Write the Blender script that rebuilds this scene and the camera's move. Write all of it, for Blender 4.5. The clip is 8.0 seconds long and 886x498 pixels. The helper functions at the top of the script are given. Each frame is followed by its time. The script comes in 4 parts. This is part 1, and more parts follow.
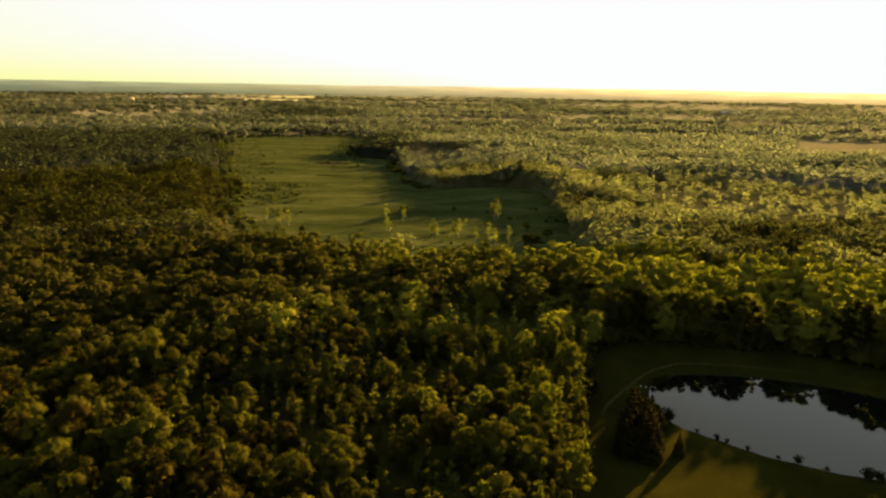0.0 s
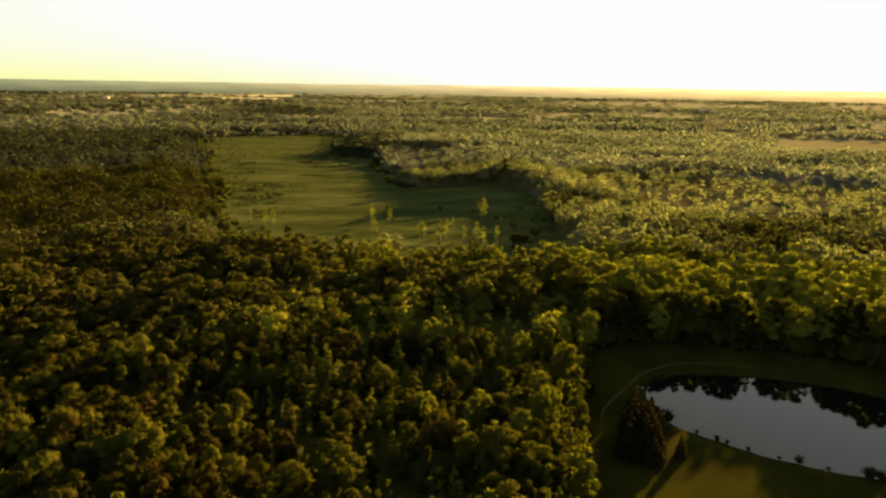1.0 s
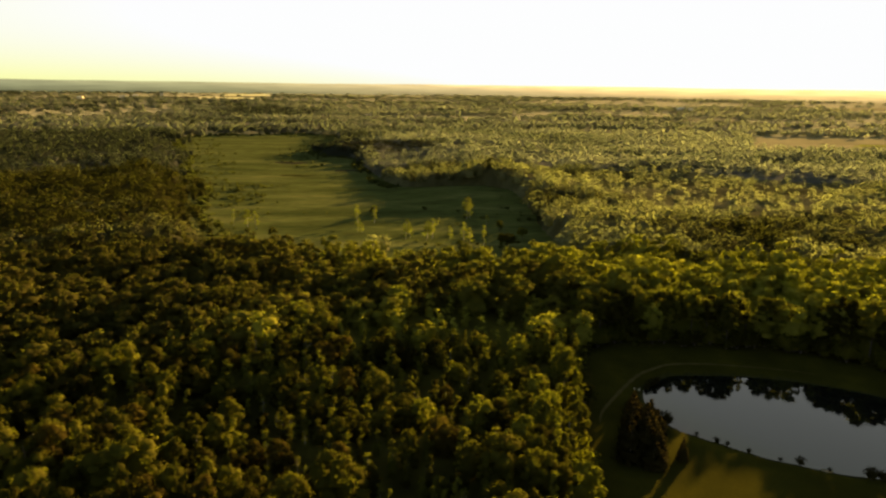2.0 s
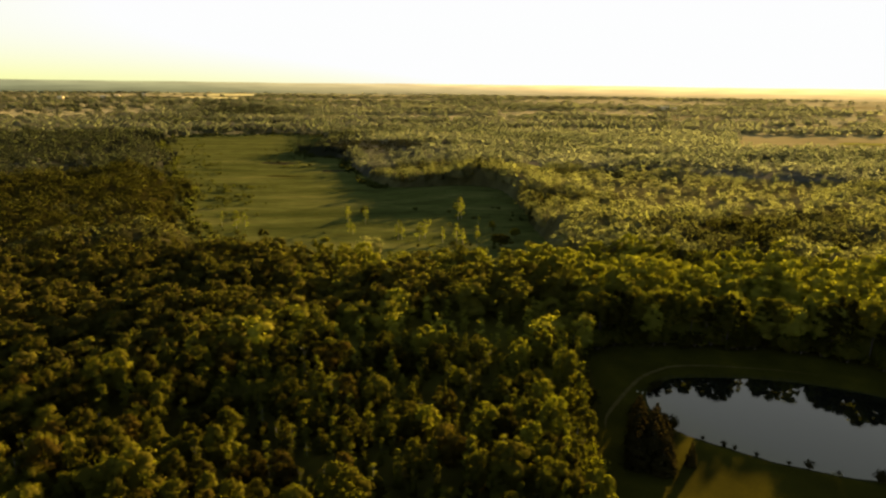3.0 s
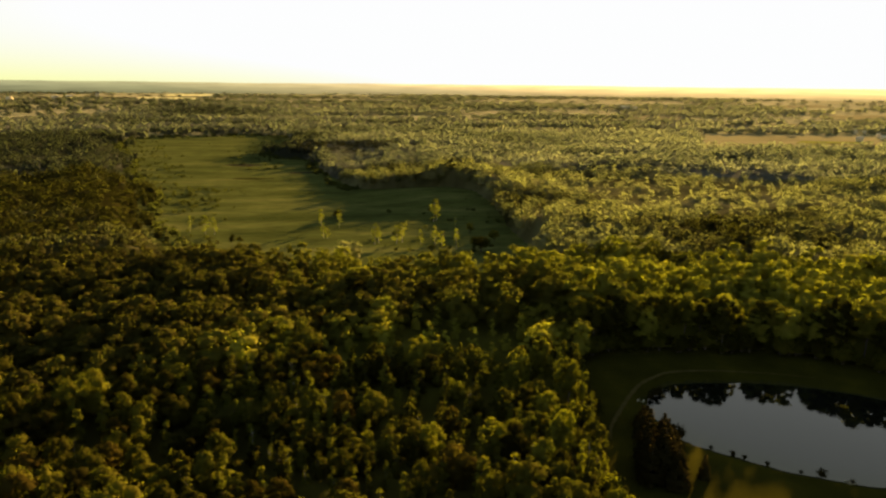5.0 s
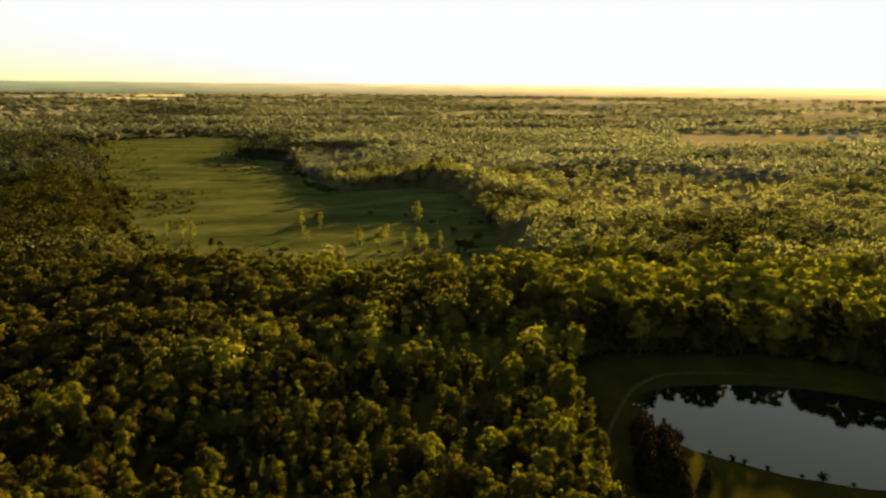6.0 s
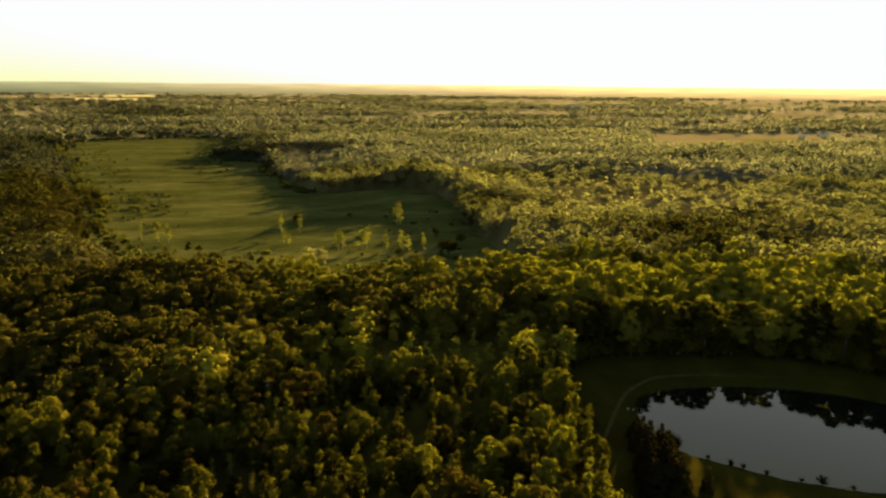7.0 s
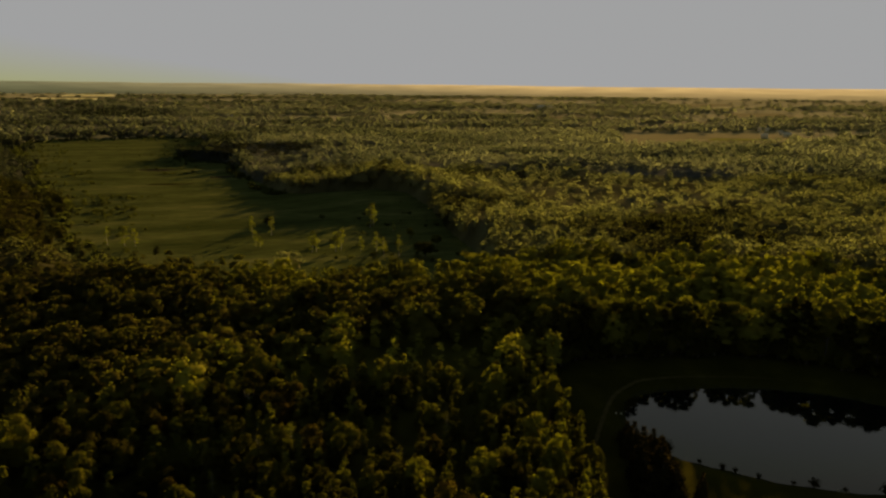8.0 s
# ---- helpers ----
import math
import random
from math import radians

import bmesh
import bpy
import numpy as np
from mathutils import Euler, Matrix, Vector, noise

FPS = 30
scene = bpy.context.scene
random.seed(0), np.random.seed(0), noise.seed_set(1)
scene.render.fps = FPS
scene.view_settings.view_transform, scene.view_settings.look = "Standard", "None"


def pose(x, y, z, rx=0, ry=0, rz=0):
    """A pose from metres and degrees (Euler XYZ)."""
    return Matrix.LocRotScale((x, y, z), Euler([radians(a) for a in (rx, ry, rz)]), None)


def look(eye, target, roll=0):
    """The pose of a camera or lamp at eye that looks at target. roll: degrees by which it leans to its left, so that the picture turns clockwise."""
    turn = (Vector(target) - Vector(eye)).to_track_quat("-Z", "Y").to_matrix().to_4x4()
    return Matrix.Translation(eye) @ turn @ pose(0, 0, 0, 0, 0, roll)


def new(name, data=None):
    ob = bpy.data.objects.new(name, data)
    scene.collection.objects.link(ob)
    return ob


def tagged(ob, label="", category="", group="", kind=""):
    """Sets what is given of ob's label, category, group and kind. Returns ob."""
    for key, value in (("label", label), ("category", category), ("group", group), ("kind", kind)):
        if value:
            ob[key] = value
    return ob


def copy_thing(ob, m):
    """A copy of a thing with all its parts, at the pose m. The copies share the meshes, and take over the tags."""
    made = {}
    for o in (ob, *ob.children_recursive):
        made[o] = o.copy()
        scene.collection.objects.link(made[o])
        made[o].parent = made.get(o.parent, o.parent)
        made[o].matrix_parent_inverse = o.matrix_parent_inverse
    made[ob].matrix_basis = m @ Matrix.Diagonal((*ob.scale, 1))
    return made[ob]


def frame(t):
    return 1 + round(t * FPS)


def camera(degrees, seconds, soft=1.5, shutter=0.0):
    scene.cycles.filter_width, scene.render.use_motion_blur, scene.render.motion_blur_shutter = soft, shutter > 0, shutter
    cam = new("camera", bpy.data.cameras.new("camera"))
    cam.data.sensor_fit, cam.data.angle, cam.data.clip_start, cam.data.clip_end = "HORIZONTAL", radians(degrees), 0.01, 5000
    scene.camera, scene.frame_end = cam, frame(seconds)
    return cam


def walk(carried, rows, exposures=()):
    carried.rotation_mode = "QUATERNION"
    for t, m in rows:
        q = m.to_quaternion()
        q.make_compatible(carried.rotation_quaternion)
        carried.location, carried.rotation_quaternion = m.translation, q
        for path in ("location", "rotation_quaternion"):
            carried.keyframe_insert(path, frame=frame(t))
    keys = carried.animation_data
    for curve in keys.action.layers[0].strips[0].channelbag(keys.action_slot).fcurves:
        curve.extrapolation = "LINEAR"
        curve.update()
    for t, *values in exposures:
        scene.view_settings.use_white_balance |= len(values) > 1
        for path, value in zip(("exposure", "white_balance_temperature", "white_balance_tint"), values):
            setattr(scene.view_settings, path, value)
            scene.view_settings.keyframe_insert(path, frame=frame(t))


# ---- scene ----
cam = camera(63.4, 8.0, soft=2.4)
METRES, EYE, TILT, LEAN, TURN = 62.0, 107.0, -12.8, -0.88, 0.0
ROWS = [
    (0.0, 0.0, 0.0, 0.0, 0.0, 0.0, -0.0),
    (0.5, -0.0435, 0.0325, 0.0083, -0.75, -0.06, 0.2),
    (1.0, -0.0863, 0.067, 0.0172, -1.61, -0.12, 0.44),
    (1.5, -0.1294, 0.1046, 0.0261, -2.57, -0.17, 0.69),
    (3.0, -0.2533, 0.2281, 0.0564, -4.5, -0.29, 1.25),
    (3.5, -0.2945, 0.2736, 0.067, -5.32, -0.32, 1.46),
    (4.0, -0.3344, 0.3208, 0.0778, -6.03, -0.34, 1.66),
    (5.5, -0.4523, 0.475, 0.1116, -8.46, -0.42, 2.2),
    (6.0, -0.4884, 0.5278, 0.1234, -9.49, -0.46, 2.46),
    (6.5, -0.5236, 0.5818, 0.1356, -10.52, -0.5, 2.71),
    (7.0, -0.5568, 0.6365, 0.1479, -11.53, -0.55, 2.95),
    (7.5, -0.5889, 0.6914, 0.1603, -12.74, -0.61, 3.22),
    (8.0, -0.6247, 0.7509, 0.1759, -14.16, -0.73, 3.48),
]
EXPOSURES = [(t, 2.2 + stops, 9700, 14) for t, stops in ((0.0, 0.0), (7.5, 0.0), (7.6, -0.03), (7.7, -0.2), (7.8, -0.6), (7.9, -0.95), (8.0, -1.48))]
walk(cam, [(t, pose(0, 0, EYE, TILT, LEAN, TURN) @ pose(METRES * x, METRES * y, METRES * z, 90 + pitch, roll, yaw)) for t, x, y, z, yaw, pitch, roll in ROWS], EXPOSURES)

# ---- sky and sun ----
SUN_AZ, SUN_EL = 37.0, 9.0
world = bpy.data.worlds.new("sky")
scene.world = world
world.use_nodes = True
wn, wl = world.node_tree.nodes, world.node_tree.links
sky = wn.new("ShaderNodeTexSky")
sky.sky_type = "NISHITA"
sky.sun_disc = False
sky.sun_elevation, sky.sun_rotation = radians(SUN_EL), radians(SUN_AZ)
sky.altitude, sky.air_density, sky.dust_density, sky.ozone_density = 250, 0.74, 0.55, 1.2
# the sky's brightness is cut off at this colour, so it whitens evenly and dims with the exposure
sky_cap = wn.new("ShaderNodeMix")
sky_cap.data_type, sky_cap.blend_type = "RGBA", "DARKEN"
sky_cap.inputs[0].default_value, sky_cap.inputs[7].default_value = 1.0, (2.84, 3.60, 4.84, 1)
wl.new(sky.outputs[0], sky_cap.inputs[6])
wl.new(sky_cap.outputs[2], wn["Background"].inputs[0])
wn["Background"].inputs[1].default_value = 0.061
sun_way = Vector((math.sin(radians(SUN_AZ)) * math.cos(radians(SUN_EL)), math.cos(radians(SUN_AZ)) * math.cos(radians(SUN_EL)), math.sin(radians(SUN_EL))))
sun = new("sun", bpy.data.lights.new("sun", "SUN"))
sun.data.energy, sun.data.angle, sun.data.color = 5.0, radians(1.0), (1.0, 0.80, 0.52)
sun.matrix_world = look(sun_way * 300, (0, 0, 0))

# ---- materials ----


def node_material(name):
    m = bpy.data.materials.new(name)
    m.use_nodes = True
    n, l = m.node_tree.nodes, m.node_tree.links
    return m, n, l, n["Principled BSDF"]


def noise_node(n, l, scale, detail=4.0, stretch=(1, 1, 1), rough=0.55):
    c = n.new("ShaderNodeTexCoord")
    mp = n.new("ShaderNodeMapping")
    mp.inputs["Scale"].default_value = stretch
    t = n.new("ShaderNodeTexNoise")
    t.inputs["Scale"].default_value, t.inputs["Detail"].default_value, t.inputs["Roughness"].default_value = scale, detail, rough
    l.new(c.outputs["Object"], mp.inputs[0])
    l.new(mp.outputs[0], t.inputs["Vector"])
    return t.outputs["Fac"]


def ramp_node(n, l, fac, stops):
    r = n.new("ShaderNodeValToRGB")
    e = r.color_ramp.elements
    while len(e) < len(stops):
        e.new(0.5)
    for k, (p, c) in zip(e, stops):
        k.position, k.color = p, (*c, 1)
    l.new(fac, r.inputs[0])
    return r.outputs[0]


def mix_node(n, l, fac, a, b, blend="MIX"):
    x = n.new("ShaderNodeMix")
    x.data_type, x.blend_type = "RGBA", blend
    for key, v in ((0, fac), (6, a), (7, b)):
        if isinstance(v, (int, float)):
            x.inputs[key].default_value = v
        elif isinstance(v, tuple):
            x.inputs[key].default_value = (*v, 1)
        else:
            l.new(v, x.inputs[key])
    return x.outputs[2]


def bump_node(n, l, height, strength, distance):
    b = n.new("ShaderNodeBump")
    b.inputs["Strength"].default_value, b.inputs["Distance"].default_value = strength, distance
    l.new(height, b.inputs["Height"])
    return b.outputs[0]


def surface(name, stops, scale, fine, fine_amount=0.35, rough=0.9, bump=0.4, depth=0.1, stretch=(1, 1, 1), spec=0.0, sheen=0.0):
    """Two scales of mottling over a colour ramp, with relief. sheen: a grazing shine that stands in for haze over far
    land.
    """
    m, n, l, p = node_material(name)
    big = noise_node(n, l, scale, 5, stretch)
    small = noise_node(n, l, fine, 4, stretch, 0.7)
    base = ramp_node(n, l, big, stops)
    grain = ramp_node(n, l, small, [(0.3, (0.45, 0.45, 0.45)), (0.7, (1.35, 1.35, 1.3))])
    l.new(mix_node(n, l, fine_amount, base, mix_node(n, l, 1.0, base, grain, "MULTIPLY")), p.inputs["Base Color"])
    p.inputs["Roughness"].default_value, p.inputs["Specular IOR Level"].default_value = rough, spec
    p.inputs["Sheen Weight"].default_value, p.inputs["Sheen Roughness"].default_value, p.inputs["Sheen Tint"].default_value = sheen, 0.45, (0.85, 0.78, 0.58, 1)
    l.new(bump_node(n, l, small, bump, depth), p.inputs["Normal"])
    return m


def leaf_material(name, stops, per_object=True, glow=0.55):
    """Thin leaves: part of the light passes through them. Tone varies tree by tree and spray by spray."""
    m, n, l, p = node_material(name)
    n.remove(p)
    if per_object:
        tone = n.new("ShaderNodeObjectInfo").outputs["Random"]
    else:
        a = n.new("ShaderNodeAttribute")
        a.attribute_name = "tone"
        tone = a.outputs["Fac"]
    island = n.new("ShaderNodeNewGeometry").outputs["Random Per Island"]
    base = ramp_node(n, l, tone, stops)
    vary = ramp_node(n, l, island, [(0.0, (0.90, 0.90, 0.91)), (1.0, (1.09, 1.09, 1.07))])
    colour = mix_node(n, l, 1.0, base, vary, "MULTIPLY")
    d, t, a = (n.new("ShaderNode" + k) for k in ("BsdfDiffuse", "BsdfTranslucent", "MixShader"))
    l.new(colour, d.inputs[0])
    l.new(mix_node(n, l, 1.0, colour, (1.5, 1.85, 0.95), "MULTIPLY"), t.inputs[0])
    a.inputs[0].default_value = glow
    l.new(d.outputs[0], a.inputs[1])
    l.new(t.outputs[0], a.inputs[2])
    l.new(a.outputs[0], n["Material Output"].inputs[0])
    return m


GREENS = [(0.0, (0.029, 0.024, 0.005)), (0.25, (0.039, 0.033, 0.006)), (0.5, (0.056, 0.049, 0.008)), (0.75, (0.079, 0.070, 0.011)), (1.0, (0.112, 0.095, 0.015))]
# the near greens brightened; the veil of haze over farther trees is in the colour
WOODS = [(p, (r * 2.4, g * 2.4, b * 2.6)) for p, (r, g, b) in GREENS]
YOUNG = [(0.0, (0.052, 0.043, 0.008)), (0.3, (0.072, 0.063, 0.010)), (0.6, (0.104, 0.093, 0.015)), (1.0, (0.150, 0.132, 0.020))]
# a brighter copy of the broadleaf greens, with sunlight painted into the colour
LIT_GREENS = [(0.0, (0.068, 0.058, 0.010)), (0.5, (0.104, 0.092, 0.014)), (1.0, (0.156, 0.138, 0.020))]
RUST = [(0.0, (0.042, 0.031, 0.006)), (1.0, (0.072, 0.050, 0.010))]
# leaf colours of the marsh trees, brightened to carry their sunlit fringes
MARSHY = [(0.0, (0.138, 0.130, 0.026)), (1.0, (0.200, 0.182, 0.036))]
CEDAR = [(0.0, (0.018, 0.014, 0.004)), (1.0, (0.028, 0.021, 0.006))]
# MIDWAY and FAR: haze painted into leaf colour, paler and bluer with distance
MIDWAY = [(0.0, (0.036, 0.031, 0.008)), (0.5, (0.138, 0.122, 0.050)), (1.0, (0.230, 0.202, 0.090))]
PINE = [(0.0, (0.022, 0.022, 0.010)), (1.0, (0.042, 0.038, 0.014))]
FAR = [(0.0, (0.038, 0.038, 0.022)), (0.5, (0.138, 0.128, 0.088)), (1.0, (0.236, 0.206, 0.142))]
M_LEAF = leaf_material("oak_leaves", GREENS)
M_YOUNG = leaf_material("young_leaves", YOUNG)
M_LIT = leaf_material("sunlit_leaves", LIT_GREENS)
M_RUST = leaf_material("rust_leaves", RUST)
M_CEDAR = leaf_material("cedar_needles", CEDAR, glow=0.05)
M_MARSHY = leaf_material("marsh_tree_leaves", MARSHY, glow=0.6)
M_WOOD = leaf_material("wood_leaves", WOODS, False, 0.6)
M_SEDGE = leaf_material("sedge", [(p, (r * 0.32, g * 0.33, b * 0.5)) for p, (r, g, b) in MARSHY], False, 0.6)
M_MIDWAY = leaf_material("hazed_midway_leaves", MIDWAY, False, 0.5)
M_FAR = leaf_material("hazed_far_leaves", FAR, False, 0.5)
M_PINE = leaf_material("pine_needles", PINE, False, 0.15)
M_BARK = surface("bark", [(0.3, (0.06, 0.048, 0.036)), (0.7, (0.13, 0.105, 0.08))], 1.5, 12, stretch=(1, 1, 0.2))
M_PALE_BARK = surface("pale_bark", [(0.3, (0.22, 0.19, 0.15)), (0.7, (0.38, 0.34, 0.28))], 1.5, 12, stretch=(1, 1, 0.3))
M_FLOOR = surface("forest_floor", [(0.3, (0.022, 0.019, 0.004)), (0.6, (0.040, 0.033, 0.006)), (0.8, (0.058, 0.043, 0.010))], 0.05, 0.6, 0.5, bump=0.6, depth=0.4)
M_LAWN = surface("lawn_grass", [(0.3, (0.026, 0.023, 0.004)), (0.55, (0.036, 0.032, 0.005)), (0.75, (0.056, 0.047, 0.006))], 0.06, 1.6, 0.45, bump=0.5, depth=0.15)
M_MARSH = surface("marsh_grass", [(0.3, (0.042, 0.050, 0.013)), (0.5, (0.070, 0.079, 0.020)), (0.68, (0.112, 0.112, 0.032))], 0.016, 0.11, 0.8, bump=0.8, depth=0.7, stretch=(0.5, 2.0, 1))
M_PASTURE = surface("pasture", [(0.32, (0.090, 0.092, 0.030)), (0.5, (0.140, 0.130, 0.045)), (0.68, (0.215, 0.180, 0.070))], 0.004, 0.05, 0.4, stretch=(0.6, 1.8, 1), sheen=0.06)
M_TAN = surface("stubble_field", [(0.3, (0.21, 0.17, 0.075)), (0.7, (0.32, 0.262, 0.115))], 0.006, 0.05, 0.3, 0.6, stretch=(0.5, 2, 1))
M_CROP = surface("young_crop", [(0.3, (0.17, 0.17, 0.035)), (0.7, (0.27, 0.25, 0.05))], 0.006, 0.05, 0.3, stretch=(0.5, 2, 1))
M_STRAW = surface("straw_field", [(0.3, (0.66, 0.58, 0.24)), (0.7, (0.80, 0.70, 0.32))], 0.004, 0.03, 0.3)
M_PATH = surface("trodden_earth", [(0.3, (0.052, 0.040, 0.012)), (0.7, (0.086, 0.066, 0.022))], 0.4, 3.0, 0.5)
M_REED = surface("reed_bank", [(0.3, (0.018, 0.018, 0.005)), (0.7, (0.040, 0.036, 0.010))], 0.3, 3.0, 0.5)
M_MUD = surface("pond_bed", [(0.3, (0.020, 0.017, 0.010)), (0.7, (0.045, 0.036, 0.020))], 0.2, 2.0)
M_WALL = surface("cream_siding", [(0.3, (0.46, 0.40, 0.26)), (0.7, (0.58, 0.51, 0.34))], 0.3, 2.0, 0.2, 0.7, 0.1)
# siding and roof tinted warm to offset the blue sky light on them
M_SIDING = surface("warm_siding", [(0.3, (0.66, 0.52, 0.26)), (0.7, (0.80, 0.64, 0.34))], 0.3, 2.0, 0.2, 0.7, 0.1)
M_ROOF = surface("warm_roof", [(0.3, (0.56, 0.46, 0.27)), (0.7, (0.70, 0.58, 0.36))], 0.3, 2.0, 0.3, 0.45, 0.2)
M_GLASS = surface("dark_window", [(0.3, (0.02, 0.022, 0.025)), (0.7, (0.035, 0.038, 0.04))], 0.5, 2.0, 0.2, 0.1, 0.02, spec=0.5)

m, n, l, p = node_material("pond_water")
p.inputs["Base Color"].default_value = (0.005, 0.006, 0.004, 1)
p.inputs["Roughness"].default_value, p.inputs["IOR"].default_value, p.inputs["Specular IOR Level"].default_value = 0.02, 1.333, 0.34
p.inputs["Specular Tint"].default_value = (0.66, 0.96, 0.56, 1)
l.new(bump_node(n, l, noise_node(n, l, 0.8, 3, (1, 1.6, 1)), 0.03, 0.1), p.inputs["Normal"])
M_WATER = m

# ---- helpers for meshes ----
rng = np.random.default_rng(7)


def mesh_from(name, verts, tris, mats, tone=None, index=None, smooth=False, normals=None):
    """A mesh of triangles from arrays."""
    me = bpy.data.meshes.new(name)
    verts, tris = np.asarray(verts, np.float32), np.asarray(tris, np.int32)
    me.vertices.add(len(verts))
    me.vertices.foreach_set("co", verts.ravel())
    me.loops.add(tris.size)
    me.loops.foreach_set("vertex_index", tris.ravel())
    me.polygons.add(len(tris))
    me.polygons.foreach_set("loop_start", np.arange(0, tris.size, 3, dtype=np.int32))
    if index is not None:
        me.polygons.foreach_set("material_index", np.asarray(index, np.int32))
    me.polygons.foreach_set("use_smooth", np.full(len(tris), smooth))
    if tone is not None:
        me.attributes.new("tone", "FLOAT", "POINT").data.foreach_set("value", np.asarray(tone, np.float32))
    if normals is not None:
        me.attributes.new("custom_normal", "FLOAT_VECTOR", "POINT").data.foreach_set("vector", np.asarray(normals, np.float32).ravel())
    for k in mats:
        me.materials.append(k)
    me.update()
    return me


def part(name, data, material, parent, label="", at=(0, 0, 0)):
    """One mesh object under a thing or part, from a bmesh or a mesh."""
    if isinstance(data, bmesh.types.BMesh):
        me = bpy.data.meshes.new(name)
        data.to_mesh(me)
        data.free()
        me.materials.append(material)
        data = me
    ob = new(name, data)
    ob.parent = parent
    ob.location = at
    return tagged(ob, label)


def join(pieces):
    """Joins (verts, tris) pairs, or triples with normals."""
    ts, k = [], 0
    for v, t, *_ in pieces:
        ts.append(t + k)
        k += len(v)
    out = np.concatenate([q[0] for q in pieces]), np.concatenate(ts)
    return out + (np.concatenate([q[2] for q in pieces]),) if len(pieces[0]) > 2 else out


def leafy(name, arrays, mat):
    """A foliage mesh whose normals follow the swell of its boughs."""
    v, t, nrm = arrays
    return mesh_from(name, v, t, [mat], smooth=True, normals=nrm)


def unit(v):
    return v / np.maximum(np.linalg.norm(v, axis=1, keepdims=True), 1e-6)


def ico():
    bm = bmesh.new()
    bmesh.ops.create_icosphere(bm, subdivisions=1, radius=1)
    v = np.array([x.co[:] for x in bm.verts])
    t = np.array([[x.index for x in f.verts] for f in bm.faces])
    bm.free()
    return v, t


ICO_V, ICO_T = ico()
ICO_T = ICO_T[ICO_V[ICO_T].mean(1)[:, 2] > -0.6]


def sprays(where, normal, size, r):
    """Small bent leaf sprays, two triangles each, at places and with normals."""
    k = len(where)
    nrm = normal / np.maximum(np.linalg.norm(normal, axis=1, keepdims=True), 1e-6)
    a = np.cross(nrm, r.normal(size=(k, 3)))
    a /= np.maximum(np.linalg.norm(a, axis=1, keepdims=True), 1e-6)
    b = np.cross(nrm, a)
    s = size * r.uniform(0.55, 1.35, (k, 1))
    corners = [where + a * s * r.uniform(0.35, 0.8, (k, 1)), where + b * s * r.uniform(0.3, 0.7, (k, 1)) + nrm * s * 0.15,
               where - a * s * r.uniform(0.35, 0.8, (k, 1)), where - b * s * r.uniform(0.3, 0.7, (k, 1)) - nrm * s * 0.15]
    v = np.stack(corners, 1).reshape(-1, 3)
    i = np.arange(k)[:, None] * 4
    t = np.concatenate([i + [0, 1, 2], i + [0, 2, 3]])
    return v, t


def crown(r, width, bottom, top, lobes, per_lobe, size, lobe=0.27, core=0.7, taper=0.0, low=-0.45, loose=0.3, near=0.45, dense=0.0):
    """A crown of leafy boughs, clusters of leaf sprays round a dense heart. taper narrows it towards the top, loose scatters the sprays, near is how close in a bough may sit, dense how much of it is closed."""
    mid, half = (bottom + top) / 2, (top - bottom) / 2
    lean = r.uniform(-0.12, 0.12, 2) * width
    heart, swell = np.array([0, 0, mid - half * 0.2]), np.array([width * 0.6, width * 0.6, half * 1.2])
    pieces = []
    for k in range(lobes):
        if k == 0:
            c, rad = np.array([0, 0, mid + half * 0.1]), width * min(0.36, lobe * 1.5)
        else:
            a = k * 2.399 + r.uniform(-0.7, 0.7)
            h = low + (1 - low) * ((k - 0.5) / (lobes - 1)) ** 0.8
            h = min(0.97, h + r.uniform(-0.16, 0.16))
            reach = max(0.05, 1 - h * h) ** 0.5 * (1 - taper * (h + 1) / 2) * r.uniform(near, 1.1)
            rad = width * lobe * r.uniform(0.55, 1.25) * (1 - 0.45 * taper * (h + 1) / 2)
            span = width / 2 - rad * 0.6
            c = np.array([math.cos(a) * reach * span + lean[0] * h, math.sin(a) * reach * span + lean[1] * h, mid + h * (half - rad * 0.6)])
        squash = np.array([r.uniform(0.85, 1.25), r.uniform(0.85, 1.25), r.uniform(0.65, 1.05)])
        if core and k == 0:
            body = np.array([width * 0.5, width * 0.5, half]) * (1, 1, 0.9)
            v = np.array([0, 0, mid - half * 0.12]) + ICO_V * (1 - taper * 0.25 * (ICO_V[:, 2:] + 1)) * body * core * r.uniform(0.8, 1.12, (len(ICO_V), 1))
            pieces.append((v, ICO_T, unit(ICO_V * 0.8 + (v - heart) / swell)))
        if dense:
            v = c + ICO_V * squash * rad * dense * r.uniform(0.7, 1.15, (len(ICO_V), 1))
            pieces.append((v, ICO_T, unit(ICO_V * 0.8 + (v - heart) / swell)))
        count = max(3, int(per_lobe * r.uniform(0.75, 1.25)))
        d = r.normal(size=(count, 3))
        d[:, 2] = np.where(d[:, 2] < -0.3, -d[:, 2], d[:, 2])
        d /= np.linalg.norm(d, axis=1, keepdims=True)
        w = c + d * squash * rad * (1 - loose + 2 * loose * r.random((count, 1)) ** 1.3)
        v, t = sprays(w, d + (0, 0, 0.2) + r.normal(scale=0.3, size=(count, 3)), size, r)
        soft = unit(0.8 * d + (w - heart) / swell + (0, 0, 0.1) + r.normal(scale=0.04, size=(count, 3)))
        pieces.append((v, t, np.repeat(soft, 4, axis=0)))
    return join(pieces)


